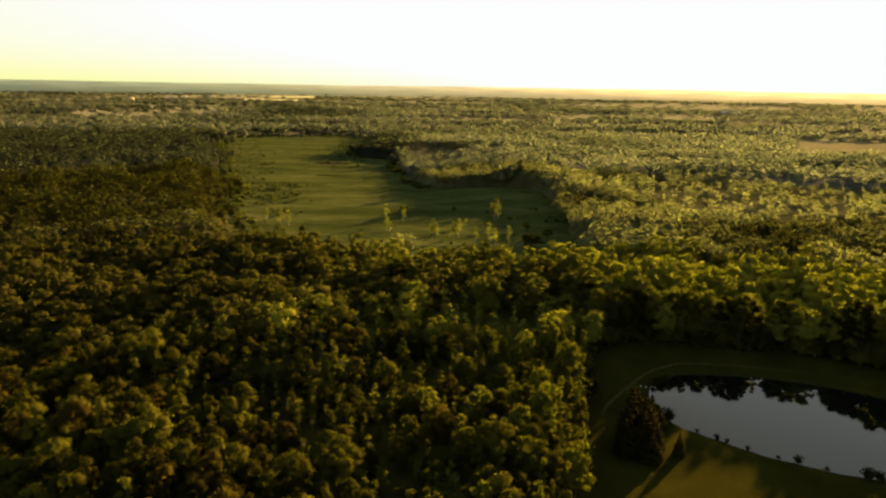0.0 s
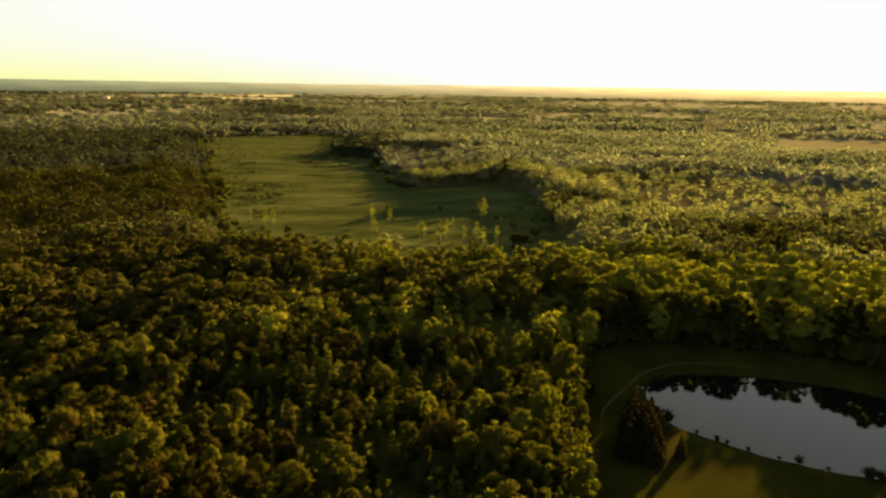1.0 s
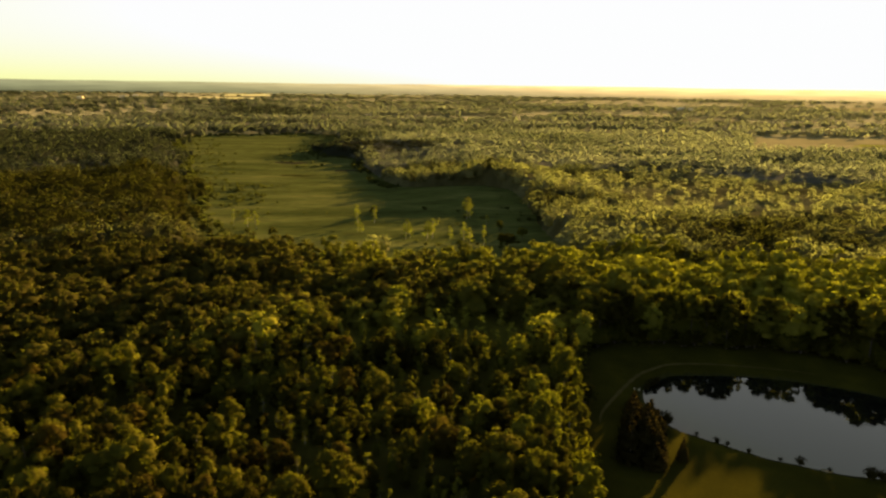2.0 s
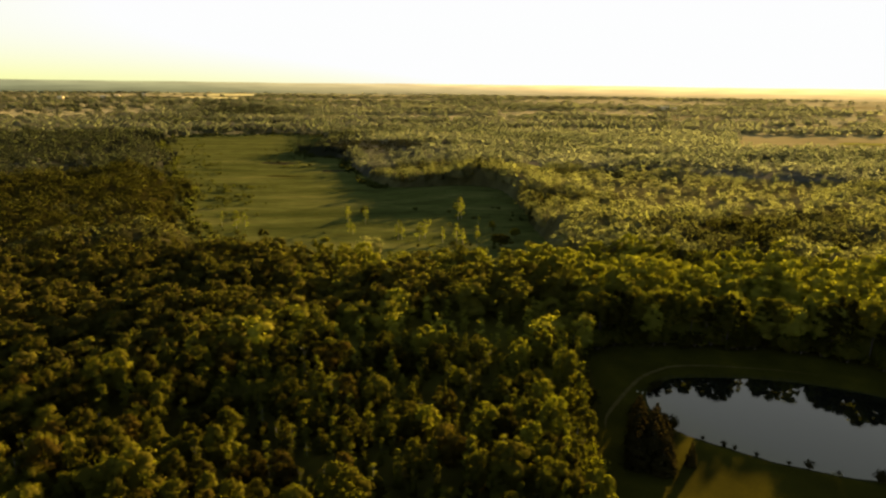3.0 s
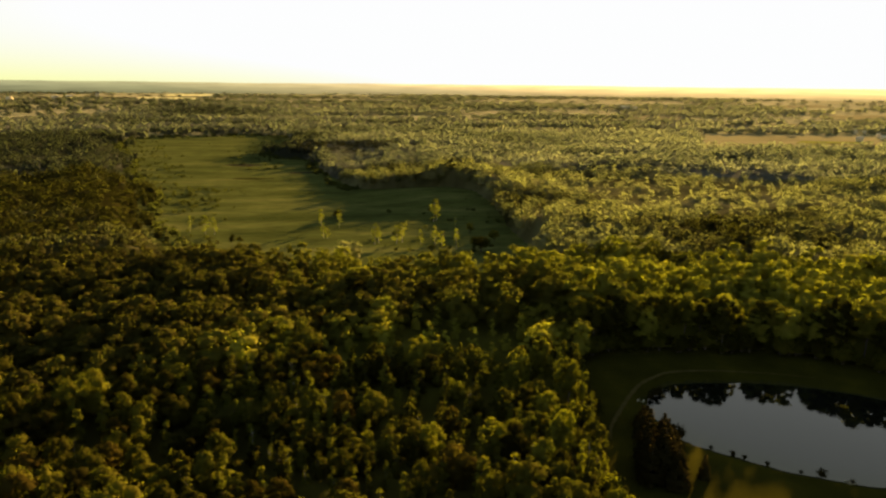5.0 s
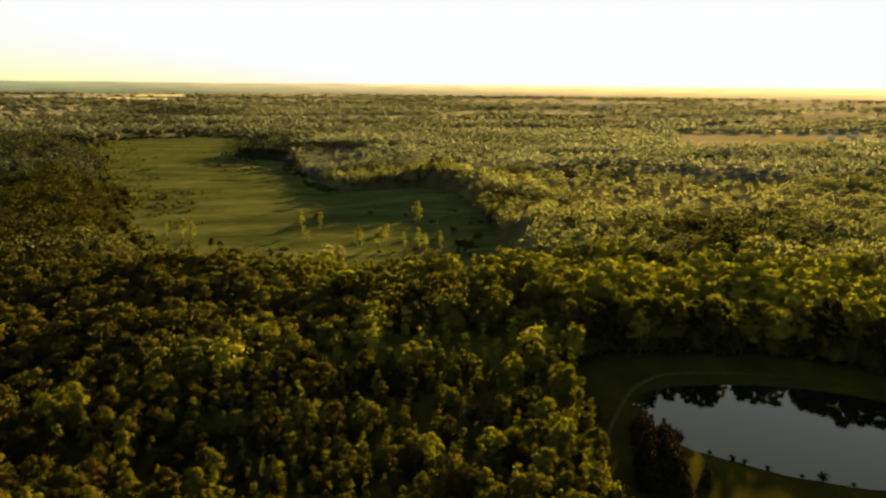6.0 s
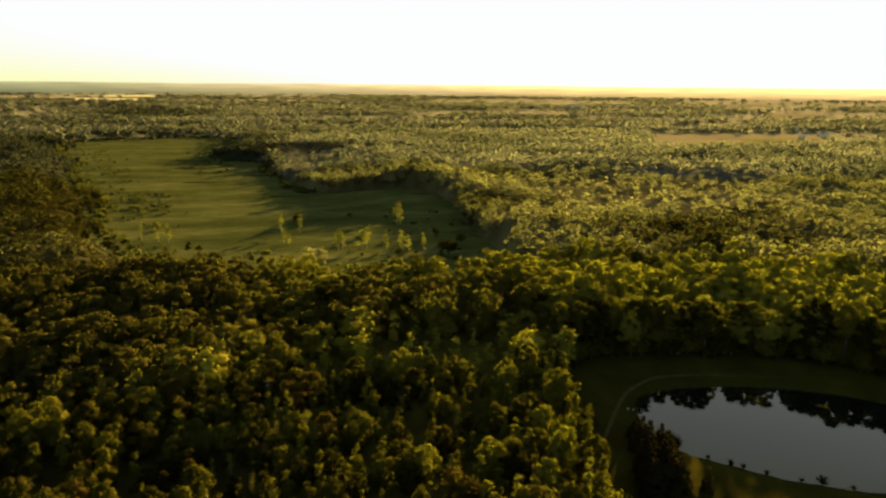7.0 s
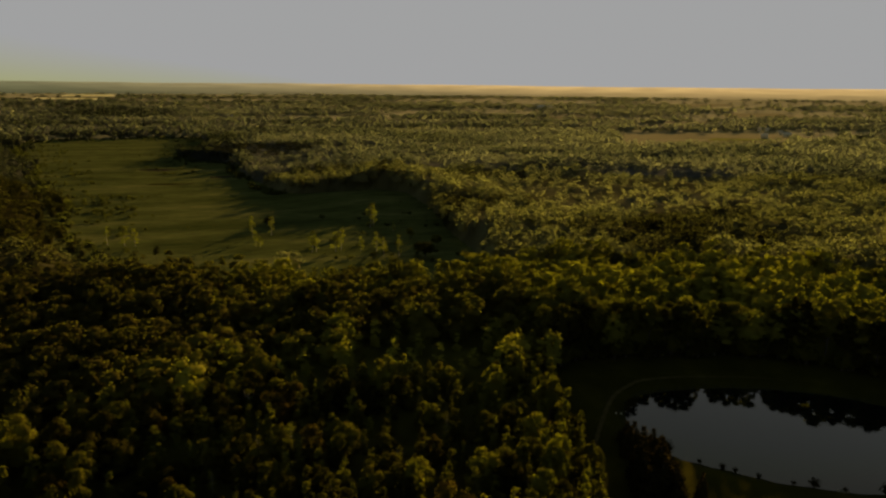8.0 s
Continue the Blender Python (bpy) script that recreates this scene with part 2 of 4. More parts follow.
def conifer(r, width, top, tiers, per_tier, size):
    """A dense pointed conifer, full to the ground, of drooping leafy boughs."""
    pieces = []
    for k in range(tiers):
        h = (k + 0.5) / tiers
        wide = width / 2 * (1 - h) ** 0.95 * r.uniform(0.7, 1.2)
        boughs = max(3, int(9 * (1 - h)) + 2)
        for q in range(boughs):
            a = q * 6.283 / boughs + k * 1.3 + r.uniform(-0.3, 0.3)
            rad = max(0.5, wide * 0.42 * r.uniform(0.6, 1.35))
            c = np.array([math.cos(a) * (wide - rad * 0.7), math.sin(a) * (wide - rad * 0.7), h * top * 0.95 + rad * 0.5])
            grow = np.array([1, 1, 1.25])
            v = c + ICO_V * grow * rad * 0.8
            out = np.array([math.cos(a), math.sin(a), 0.35])
            pieces.append((v, ICO_T, unit(ICO_V + out * 0.8)))
            d = unit(r.normal(size=(per_tier, 3)) + out * 0.9)
            w = c + d * grow * rad * r.uniform(0.7, 1.6, (per_tier, 1))
            v, t = sprays(w, d + r.normal(scale=0.3, size=(per_tier, 3)), size, r)
            pieces.append((v, t, np.repeat(unit(d + out * 0.6), 4, axis=0)))
    return join(pieces)


def limb(a, b, ra, rb, sides=6):
    """A tapered round limb from a to b."""
    a, b = np.array(a, float), np.array(b, float)
    w = (b - a) / np.linalg.norm(b - a)
    u = np.cross(w, (0.3, 0.9, 0.2))
    u /= np.linalg.norm(u)
    v = np.cross(w, u)
    ang = np.linspace(0, 2 * math.pi, sides, endpoint=False)[:, None]
    ring = np.cos(ang) * u + np.sin(ang) * v
    verts = np.concatenate([a + ring * ra, b + ring * rb])
    i = np.arange(sides)
    j = (i + 1) % sides
    return verts, np.concatenate([np.stack([i, j, j + sides], 1), np.stack([i, j + sides, i + sides], 1)])


def trunk_mesh(r, height, reach, limbs, girth, mat):
    bend = r.uniform(-0.4, 0.4, 2)
    mid = np.array([bend[0], bend[1], height * 0.5])
    top = np.array([bend[0] * 0.4, bend[1] * 0.4, height])
    pieces = [limb((0, 0, -0.6), (0, 0, 0.6), girth * 1.5, girth, 7), limb((0, 0, 0.6), mid, girth, girth * 0.7, 7), limb(mid, top, girth * 0.7, girth * 0.2, 6)]
    for k in range(limbs):
        a, f = k * 2.4 + r.uniform(-0.4, 0.4), 0.4 + 0.5 * k / limbs
        s = np.array([bend[0] * 0.8, bend[1] * 0.8, height * f])
        e = s + np.array([math.cos(a) * reach, math.sin(a) * reach, height * 0.2]) * r.uniform(0.7, 1.0)
        pieces.append(limb(s, e, girth * 0.4, girth * 0.1, 5))
    return mesh_from("trunk", *join(pieces), [mat], smooth=True)


def inside(poly, x, y):
    """Whether points lie in a polygon."""
    x, y = np.asarray(x, float), np.asarray(y, float)
    hit = np.zeros(x.shape, bool)
    for (ax, ay), (bx, by) in zip(poly, poly[1:] + poly[:1]):
        if ay != by:
            hit ^= ((ay > y) != (by > y)) & (x < (bx - ax) * (y - ay) / (by - ay) + ax)
    return hit


def edge_distance(poly, x, y):
    """Distance to a polygon's outline, minus inside."""
    x, y = np.asarray(x, float), np.asarray(y, float)
    d = np.full(x.shape, 1e9)
    for (ax, ay), (bx, by) in zip(poly, poly[1:] + poly[:1]):
        ux, uy = bx - ax, by - ay
        f = np.clip(((x - ax) * ux + (y - ay) * uy) / (ux * ux + uy * uy), 0, 1)
        d = np.minimum(d, np.hypot(x - ax - f * ux, y - ay - f * uy))
    return np.where(inside(poly, x, y), -d, d)


def rounded(points, closed=True, steps=5):
    """A smooth line through points."""
    out, k = [], len(points)
    for i in range(k if closed else k - 1):
        p = [np.array(points[j % k] if closed else points[min(max(j, 0), k - 1)], float) for j in (i - 1, i, i + 1, i + 2)]
        for s in range(steps):
            f = s / steps
            out.append(tuple(0.5 * (2 * p[1] + (p[2] - p[0]) * f + (2 * p[0] - 5 * p[1] + 4 * p[2] - p[3]) * f * f + (3 * p[1] - p[0] - 3 * p[2] + p[3]) * f ** 3)))
    return out if closed else out + [tuple(points[-1])]


# ---- plan of the land ----
EDGE, FLAT, SPAN = 4850.0, 1500.0, 3500.0
POND = rounded([(79, 250), (82, 254), (89, 260), (95, 264), (113, 263.5), (134, 259.5), (152, 251), (166, 241), (178, 226), (182, 212), (176, 200), (160, 192),
                (140, 188), (124, 189.5), (114, 194), (107, 198), (100, 202), (93, 208.5), (86, 215), (80, 221.5), (77.5, 232), (77, 242)])
LAWN = [(36, 120), (42, 173), (48, 205), (54, 229), (62, 259), (66, 281), (78, 290), (102, 291), (124, 287), (147, 283), (163, 277), (173, 266), (186, 254), (204, 236), (214, 210), (212, 185), (190, 150), (140, 120)]
MEADOW = [(-135, 495), (-160, 545), (-192, 640), (-214, 740), (-250, 830), (-282, 920), (-320, 1060), (-385, 1230), (-440, 1420), (-400, 1500), (-330, 1530), (-223, 1566), (-140, 1520), (-100, 1440),
          (-105, 1330), (-128, 1180), (-140, 1110), (-95, 1075), (-60, 1040), (-64, 960), (-44, 870), (-28, 800), (-8, 752), (18, 738), (42, 728), (72, 716), (94, 694), (102, 645), (98, 600), (93, 550), (93, 510), (92, 465), (88, 425), (82, 402), (66, 392), (38, 388), (22, 402), (6, 390), (-8, 406), (-24, 440), (-38, 444), (-52, 426), (-75, 420), (-104, 445)]
GROVE = (-28, 1120, 72, 70)
YOUNG_BAND = [(150, 640), (180, 800), (340, 815), (465, 778), (440, 640), (410, 545), (289, 515), (208, 540)]
WATER_Z = -2.5


def far_in(x, y):
    """Draws the far country in, so that the horizon lies inside the sheet of ground."""
    d = np.hypot(x, y)
    r = np.where(d > FLAT, FLAT + SPAN * (1 - np.exp(-(np.maximum(d, FLAT) - FLAT) / SPAN)), d)
    return x * r / np.maximum(d, 1), y * r / np.maximum(d, 1)


def ground_z(x, y):
    """Height of the ground: flat woods, the pond's hollow, and far land raised to fit the camera's view of the horizon.
    """
    x, y = np.asarray(x, float), np.asarray(y, float)
    r = np.hypot(x, y)
    q = np.clip((r - FLAT) / SPAN, 0, 0.985)
    d = FLAT - SPAN * np.log(1 - q)
    z = np.where(r > FLAT, 107.0 * (1 - r / np.maximum(d, 1)), 0.0)
    z = z + 9 * np.exp(-((x - 80) / 78) ** 2 - ((y - 715) / 60) ** 2)
    e = edge_distance(POND, x, y)
    return z + np.where(e < 0, WATER_Z + np.maximum(e * 0.4, -2.5), WATER_Z + 2.5 * (1 - np.exp(-np.maximum(e, 0) / 12)))


# ---- ground ----
az = np.radians(np.concatenate([np.arange(-44, 58, 0.5), np.arange(58, 316, 6.0)]))
rad = [30.0, 70.0, 100.0, 120.0] + list(np.arange(130, 320, 3.0))
while rad[-1] < EDGE / 1.03:
    rad.append(rad[-1] * 1.03)
rad = np.array(rad + [EDGE])
gx, gy = np.outer(rad, np.sin(az)), np.outer(rad, np.cos(az))
verts = np.concatenate([[[0, 0, 0]], np.stack([gx, gy, ground_z(gx, gy)], 2).reshape(-1, 3)])
na, nr = len(az), len(rad)
i, j = np.meshgrid(np.arange(nr - 1), np.arange(na), indexing="ij")
a, b, c, d = (1 + i * na + j).ravel(), (1 + i * na + (j + 1) % na).ravel(), (1 + (i + 1) * na + (j + 1) % na).ravel(), (1 + (i + 1) * na + j).ravel()
fan = np.stack([np.zeros(na, int), 1 + (np.arange(na) + 1) % na, 1 + np.arange(na)], 1)
tris = np.concatenate([np.stack([a, b, c], 1), np.stack([a, c, d], 1), fan])[:, ::-1]
mid = verts[tris].mean(1)
kind = np.where(edge_distance(MEADOW, mid[:, 0], mid[:, 1]) < 14, 2, np.where(inside(LAWN, mid[:, 0], mid[:, 1]), 1, 0))
pond_e = edge_distance(POND, mid[:, 0], mid[:, 1])
kind = np.where((kind == 0) & (np.hypot(mid[:, 0], mid[:, 1]) > 1000), 5, kind)
kind = np.where(pond_e < -1, 4, np.where((pond_e < 2.0), 3, kind))
ground = new("ground", mesh_from("ground", verts, tris, [M_FLOOR, M_LAWN, M_MARSH, M_REED, M_MUD, M_PASTURE], index=kind, smooth=True))
tagged(ground, "grassy and wooded land with a mown lawn and marsh meadow", "ground", kind="structure")

bm = bmesh.new()
bm.faces.new([bm.verts.new((x, y, WATER_Z)) for x, y in rounded([(130 + (x - 130) * 1.03, 226 + (y - 226) * 1.04) for x, y in POND], steps=1)])
bmesh.ops.triangulate(bm, faces=bm.faces[:])
bmesh.ops.recalc_face_normals(bm, faces=bm.faces[:])
tagged(part("water", bm, M_WATER, None), "still dark pond water mirroring sky and trees", "pond", kind="structure")


def ribbon(name, line, wide, lift, mat, label, category):
    pts = np.array(line)
    t = np.gradient(pts, axis=0)
    t /= np.linalg.norm(t, axis=1, keepdims=True)
    nrm = np.stack([-t[:, 1], t[:, 0]], 1)
    w = (wide * (0.5 + 0.12 * np.sin(np.arange(len(pts)) * 1.7)) * np.interp(np.arange(len(pts)), [0, 14, len(pts) * 0.6, len(pts) - 1], [0.3, 1, 1, 0.15]))[:, None]
    rows = [pts + nrm * w * f for f in (-1, 0, 1)]
    v = np.concatenate([np.column_stack([p, ground_z(p[:, 0], p[:, 1]) + lift + (0.02 if k == 1 else 0)]) for k, p in enumerate(rows)])
    q, m_ = len(pts), []
    for k in range(2):
        for s in range(q - 1):
            o = k * q + s
            m_ += [(o, o + q, o + q + 1), (o, o + q + 1, o + 1)]
    return tagged(new(name, mesh_from(name, v, np.array(m_)[:, ::-1], [mat])), label, category, kind="structure")


ribbon("footpath", rounded([(55, 222), (58, 230), (65, 241), (74, 254), (82, 263.5), (91, 270), (99, 273), (114, 272.5), (128, 269.5), (139, 266.5), (152, 261)], False, 8), 1.4, 0.1, M_PATH,
       "narrow trodden earth path curving round the pond", "path")


def distance():
    """The last miles before the horizon, as a plain sloping backdrop behind everything. It glows: haze and its
    brightening towards the sun are painted in.
    """
    m, n, l, p = node_material("painted_haze")
    n.remove(p)
    c = n.new("ShaderNodeTexCoord")
    flat = n.new("ShaderNodeVectorMath")
    flat.operation = "MULTIPLY"
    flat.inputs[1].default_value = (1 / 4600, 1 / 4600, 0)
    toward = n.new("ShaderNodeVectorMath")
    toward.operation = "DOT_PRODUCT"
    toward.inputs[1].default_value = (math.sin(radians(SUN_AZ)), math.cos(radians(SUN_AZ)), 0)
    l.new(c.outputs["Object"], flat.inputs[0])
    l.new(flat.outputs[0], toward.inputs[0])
    # haze glow painted by bearing, from dull blue-green to gold at the sun
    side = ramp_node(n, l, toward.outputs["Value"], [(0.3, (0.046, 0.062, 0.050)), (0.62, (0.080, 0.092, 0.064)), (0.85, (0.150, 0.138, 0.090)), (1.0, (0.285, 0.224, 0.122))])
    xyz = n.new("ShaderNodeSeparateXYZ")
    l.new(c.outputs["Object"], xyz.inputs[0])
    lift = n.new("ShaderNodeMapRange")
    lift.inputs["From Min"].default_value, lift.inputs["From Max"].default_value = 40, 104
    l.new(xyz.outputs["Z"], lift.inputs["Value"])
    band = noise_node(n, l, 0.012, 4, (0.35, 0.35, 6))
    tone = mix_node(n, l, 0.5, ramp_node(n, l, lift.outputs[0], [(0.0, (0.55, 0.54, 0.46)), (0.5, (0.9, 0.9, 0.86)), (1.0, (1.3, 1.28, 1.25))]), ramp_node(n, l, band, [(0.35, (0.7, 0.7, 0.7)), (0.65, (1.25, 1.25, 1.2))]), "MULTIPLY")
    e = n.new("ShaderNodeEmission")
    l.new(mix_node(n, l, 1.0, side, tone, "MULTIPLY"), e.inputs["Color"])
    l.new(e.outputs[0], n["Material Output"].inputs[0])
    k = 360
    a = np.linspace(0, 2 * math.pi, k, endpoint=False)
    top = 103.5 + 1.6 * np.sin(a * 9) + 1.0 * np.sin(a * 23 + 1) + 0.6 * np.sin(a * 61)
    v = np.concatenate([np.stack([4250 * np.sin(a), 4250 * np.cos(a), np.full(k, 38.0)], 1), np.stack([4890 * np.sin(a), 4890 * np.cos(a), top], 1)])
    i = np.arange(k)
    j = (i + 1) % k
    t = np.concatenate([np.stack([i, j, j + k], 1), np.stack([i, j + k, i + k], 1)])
    tagged(new("backdrop", mesh_from("backdrop", v, t, [m])), "glowing backdrop of hazy wooded distance along the horizon", "distance", kind="structure")


distance()


def field(corners, mat, label, lift=0.8, near=0.88):
    """A field of four corners, laid on the land."""
    corners = [(px * near, py * near) for px, py in corners[:2]] + corners[2:]
    (ax, ay), (bx, by), (cx, cy), (dx, dy) = corners
    u, v = np.meshgrid(np.linspace(0, 1, 25), np.linspace(0, 1, 13), indexing="ij")
    wob = 0.02 * np.sin(u * 9 + ax) + 0.015 * np.sin(u * 23 + ay)
    v2 = np.clip(v + wob * np.sin(v * math.pi / 2 + 0.3), 0, 1.05)
    x = (1 - u) * (1 - v2) * ax + u * (1 - v2) * bx + u * v2 * cx + (1 - u) * v2 * dx
    y = (1 - u) * (1 - v2) * ay + u * (1 - v2) * by + u * v2 * cy + (1 - u) * v2 * dy
    x, y = far_in(x, y)
    k = np.arange(24 * 12)
    o = (k // 12) * 13 + k % 12
    t = np.concatenate([np.stack([o, o + 13, o + 14], 1), np.stack([o, o + 14, o + 1], 1)])
    tagged(new("farm_field", mesh_from("farm_field", np.stack([x, y, ground_z(x, y) + lift], 2).reshape(-1, 3), t, [mat], smooth=True)), label, "field", kind="structure")
    FIELDS.append([tuple(map(float, far_in(np.array(px * 1.0), np.array(py * 1.0)))) for px, py in corners])


FIELDS = []
field([(662, 1357), (1020, 1335), (1190, 1480), (788, 1620)], M_TAN, "pale tan stubble field beyond the woods", near=0.8)
field([(850, 1335), (965, 1312), (1020, 1350), (900, 1385)], M_CROP, "bright yellow-green young crop field", 1.6, 1.0)
field([(960, 1800), (1300, 1960), (1340, 2060), (1000, 1890)], M_TAN, "pale dry field strip between far hedges", near=0.93)
field([(1771, 2540), (2093, 2560), (2150, 2720), (1800, 2690)], M_TAN, "pale dry field near farm buildings", near=0.93)
field([(2335, 3780), (2886, 4050), (2950, 4300), (2380, 4030)], M_TAN, "pale field near the horizon", near=0.95)
field([(778, 2630), (1145, 2420), (1190, 2530), (790, 2760)], M_TAN, "pale field strip along a far road", near=0.95)
field([(-1262, 4590), (-925, 4660), (-960, 4900), (-1330, 5000)], M_STRAW, "bright straw-coloured field near the horizon", 4.0, near=0.96)
field([(-1351, 5649), (-1011, 5753), (-1094, 6236), (-1400, 6100)], M_STRAW, "bright straw-coloured strip on the horizon", 4.0, near=0.95)
field([(-1290, 2070), (-1210, 2230), (-1190, 2320), (-1320, 2180)], M_PASTURE, "dull green meadow among far woods", near=0.95)
field([(-890, 2440), (-740, 2570), (-740, 2660), (-900, 2540)], M_TAN, "dull tan meadow among far woods", near=0.96)

# ---- trees ----


def template(kind, seed, level):
    """Crown arrays of a kind of tree at a level of fineness, from 0 (finest)."""
    r = np.random.default_rng(seed)
    if kind == "broad":
        lobes, leaves, size = [(28, 60, 0.34), (24, 21, 0.48), (11, 20, 0.8), (5, 13, 1.6)][level]
        return crown(r, r.uniform(9.5, 12.5), [4.5, 1.5, 1.5, 1][level], 20, lobes, leaves, size, lobe=[0.17, 0.18, 0.22, 0.3][level], near=0.7, taper=r.uniform(-0.2, 0.15), low=[-0.7, -0.75, -0.2, 0.0][level], loose=[0.15, 0.1, 0.12, 0.14][level], core=[0.64, 0.62, 0.66, 0.66][level], dense=[0.82, 0.78, 0.4, 0.0][level])
    if kind == "slim":
        lobes, leaves, size = [(24, 44, 0.3), (14, 18, 0.48), (6, 15, 0.85), (3, 13, 1.5)][level]
        return crown(r, r.uniform(4.6, 7.0), 3 - level * 0.5, 18, lobes, leaves, size, lobe=[0.17, 0.22, 0.36, 0.42][level], taper=r.uniform(0.2, 0.7), low=-0.85, loose=0.3, core=[0.66, 0.66, 0.6, 0.6][level], dense=[0.8, 0.76, 0.0, 0.0][level])
    if kind == "thin":
        lobes, leaves, size = [(12, 60, 0.3), (8, 18, 0.6), (4, 8, 1.2), (2, 8, 1.8)][level]
        return crown(r, 4.6, 3.5, 16, lobes, leaves, size, lobe=0.22, core=0, taper=0.3, low=-0.8, loose=0.5)
    if kind == "lacy":
        return crown(r, 5.0, 2.0, 18, 18, 70, 0.42, lobe=0.2, core=0, taper=0.25, low=-0.85, loose=0.42)
    if kind == "cedar":
        return conifer(r, 8.6, 16.5, 12, 15, 0.46)
    if kind == "shrub":
        return crown(r, 3.4, -0.1, 2.6, 7, 34, 0.3, lobe=0.28, low=-0.6)
    if kind == "clump":
        return crown(r, 30, 1, 11, 5, 10, 4.6, lobe=0.28, core=0.6, low=-0.1, loose=0.1)


def grown(name, kind, seed, mat, bark, label, category, height, reach, girth, limbs=5):
    """One tree with its trunk and crown, to be copied."""
    r = np.random.default_rng(seed)
    tree = new(name)
    part("trunk", trunk_mesh(r, height, reach, limbs, girth, bark), None, tree)
    part("crown", leafy("crown", template(kind, seed, 0), mat), None, tree)
    return tagged(tree, label, category, group=category + "s of the wood")


BROAD = [grown("broadleaf_tree", "broad", 10 + k, M_LEAF, M_BARK, "tall broadleaf tree with a full rounded green crown", "tree", 15, 3.6, 0.3) for k in range(6)]
SUNLIT = [grown("broadleaf_tree", "broad", 20 + k, M_LIT, M_BARK, "broadleaf tree with sunlit brightness painted into its yellow-green crown", "tree", 15, 3.6, 0.3) for k in range(4)]
SLIM = [grown("young_tree", "slim", 30 + k, M_YOUNG, M_BARK, "slender young tree with a narrow yellow-green crown", "young tree", 15, 1.8, 0.17) for k in range(5)]
THIN = [grown("birch_tree", "thin", 50 + k, M_YOUNG, M_PALE_BARK, "sparse thin tree with pale trunk and few leaves", "birch", 15.5, 1.6, 0.16, 7) for k in range(3)]
LACY = [grown("marsh_tree", "lacy", 80 + k, M_MARSHY, M_PALE_BARK, "thin lacy tree standing alone in the marsh", "marsh tree", 16, 1.8, 0.18, 7) for k in range(3)]
RUSTY = [grown("rust_tree", "broad", 60 + k, M_RUST, M_BARK, "broadleaf tree with dull rust-brown spring leaves", "tree", 15, 3.4, 0.28) for k in range(2)]
CEDARS = [grown("cedar", "cedar", 70 + k, M_CEDAR, M_BARK, "dark reddish conifer beside the pond", "conifer", 14, 1.0, 0.2, 3) for k in range(2)]
USED = set()


def plant(kinds, x, y, scale, wide=None):
    """Sets a tree of one of the kinds at a place. The first use of each takes the original."""
    ob = kinds[int(rng.integers(len(kinds)))]
    z = float(ground_z(np.array([x]), np.array([y]))[0])
    w = wide or scale
    mtx = pose(x, y, z - 0.1, 0, 0, float(rng.uniform(0, 360)))
    if ob.name in USED:
        ob = copy_thing(ob, mtx)
    else:
        USED.add(ob.name)
    ob.matrix_basis = mtx @ Matrix.Diagonal((w, w, scale, 1))
    return ob


def low_noise(x, y, scale, seed):
    scale = np.broadcast_to(scale, np.shape(np.ravel(x)))
    return np.array([noise.noise((px / k, py / k, seed)) for px, py, k in zip(np.ravel(x), np.ravel(y), scale)])


def free(x, y, margin=0.0):
    """Whether trees may stand there."""
    rough = np.where((y > 440) & (y < 1600) & (np.abs(x) < 500), (16 + 22 * (x < -110)) * low_noise(x, y, 24 + 18 * (x < -110), 7.7), 0) + np.where((y > 1150) & (y < 1700), 60 * low_noise(x, y, 70, 3.7), 0)
    ok = (edge_distance(LAWN, x, y) > 2.5 + margin) & (edge_distance(MEADOW, x, y) > 3 + margin + rough)
    for f in FIELDS:
        ok &= ~inside(f, x, y)
    return ok


def young_wood(x, y):
    """Where the wood is young and narrow-crowned."""
    ragged = 0.25 * np.sin(np.asarray(x) / 17 + np.sin(np.asarray(y) / 23) * 2)
    return (np.hypot((x - 5) / 78, (y - 225) / 75) < 1 + 0.4 * ragged) | (edge_distance(YOUNG_BAND, x, y) < 40 * ragged)


def shaded_dark_woods(x, y):
    """Two patches of darker, slightly taller woods far right. The nearer is a shaded strip, its shade put into the
    tone.
    """
    x, y = np.asarray(x, float), np.asarray(y, float)
    return 0.55 * np.exp(-((x - 560) / 90) ** 4 - ((y - 720) / 120) ** 4) + 0.5 * np.exp(-((x - 560) / 200) ** 4 - ((y - 960) / 60) ** 4)


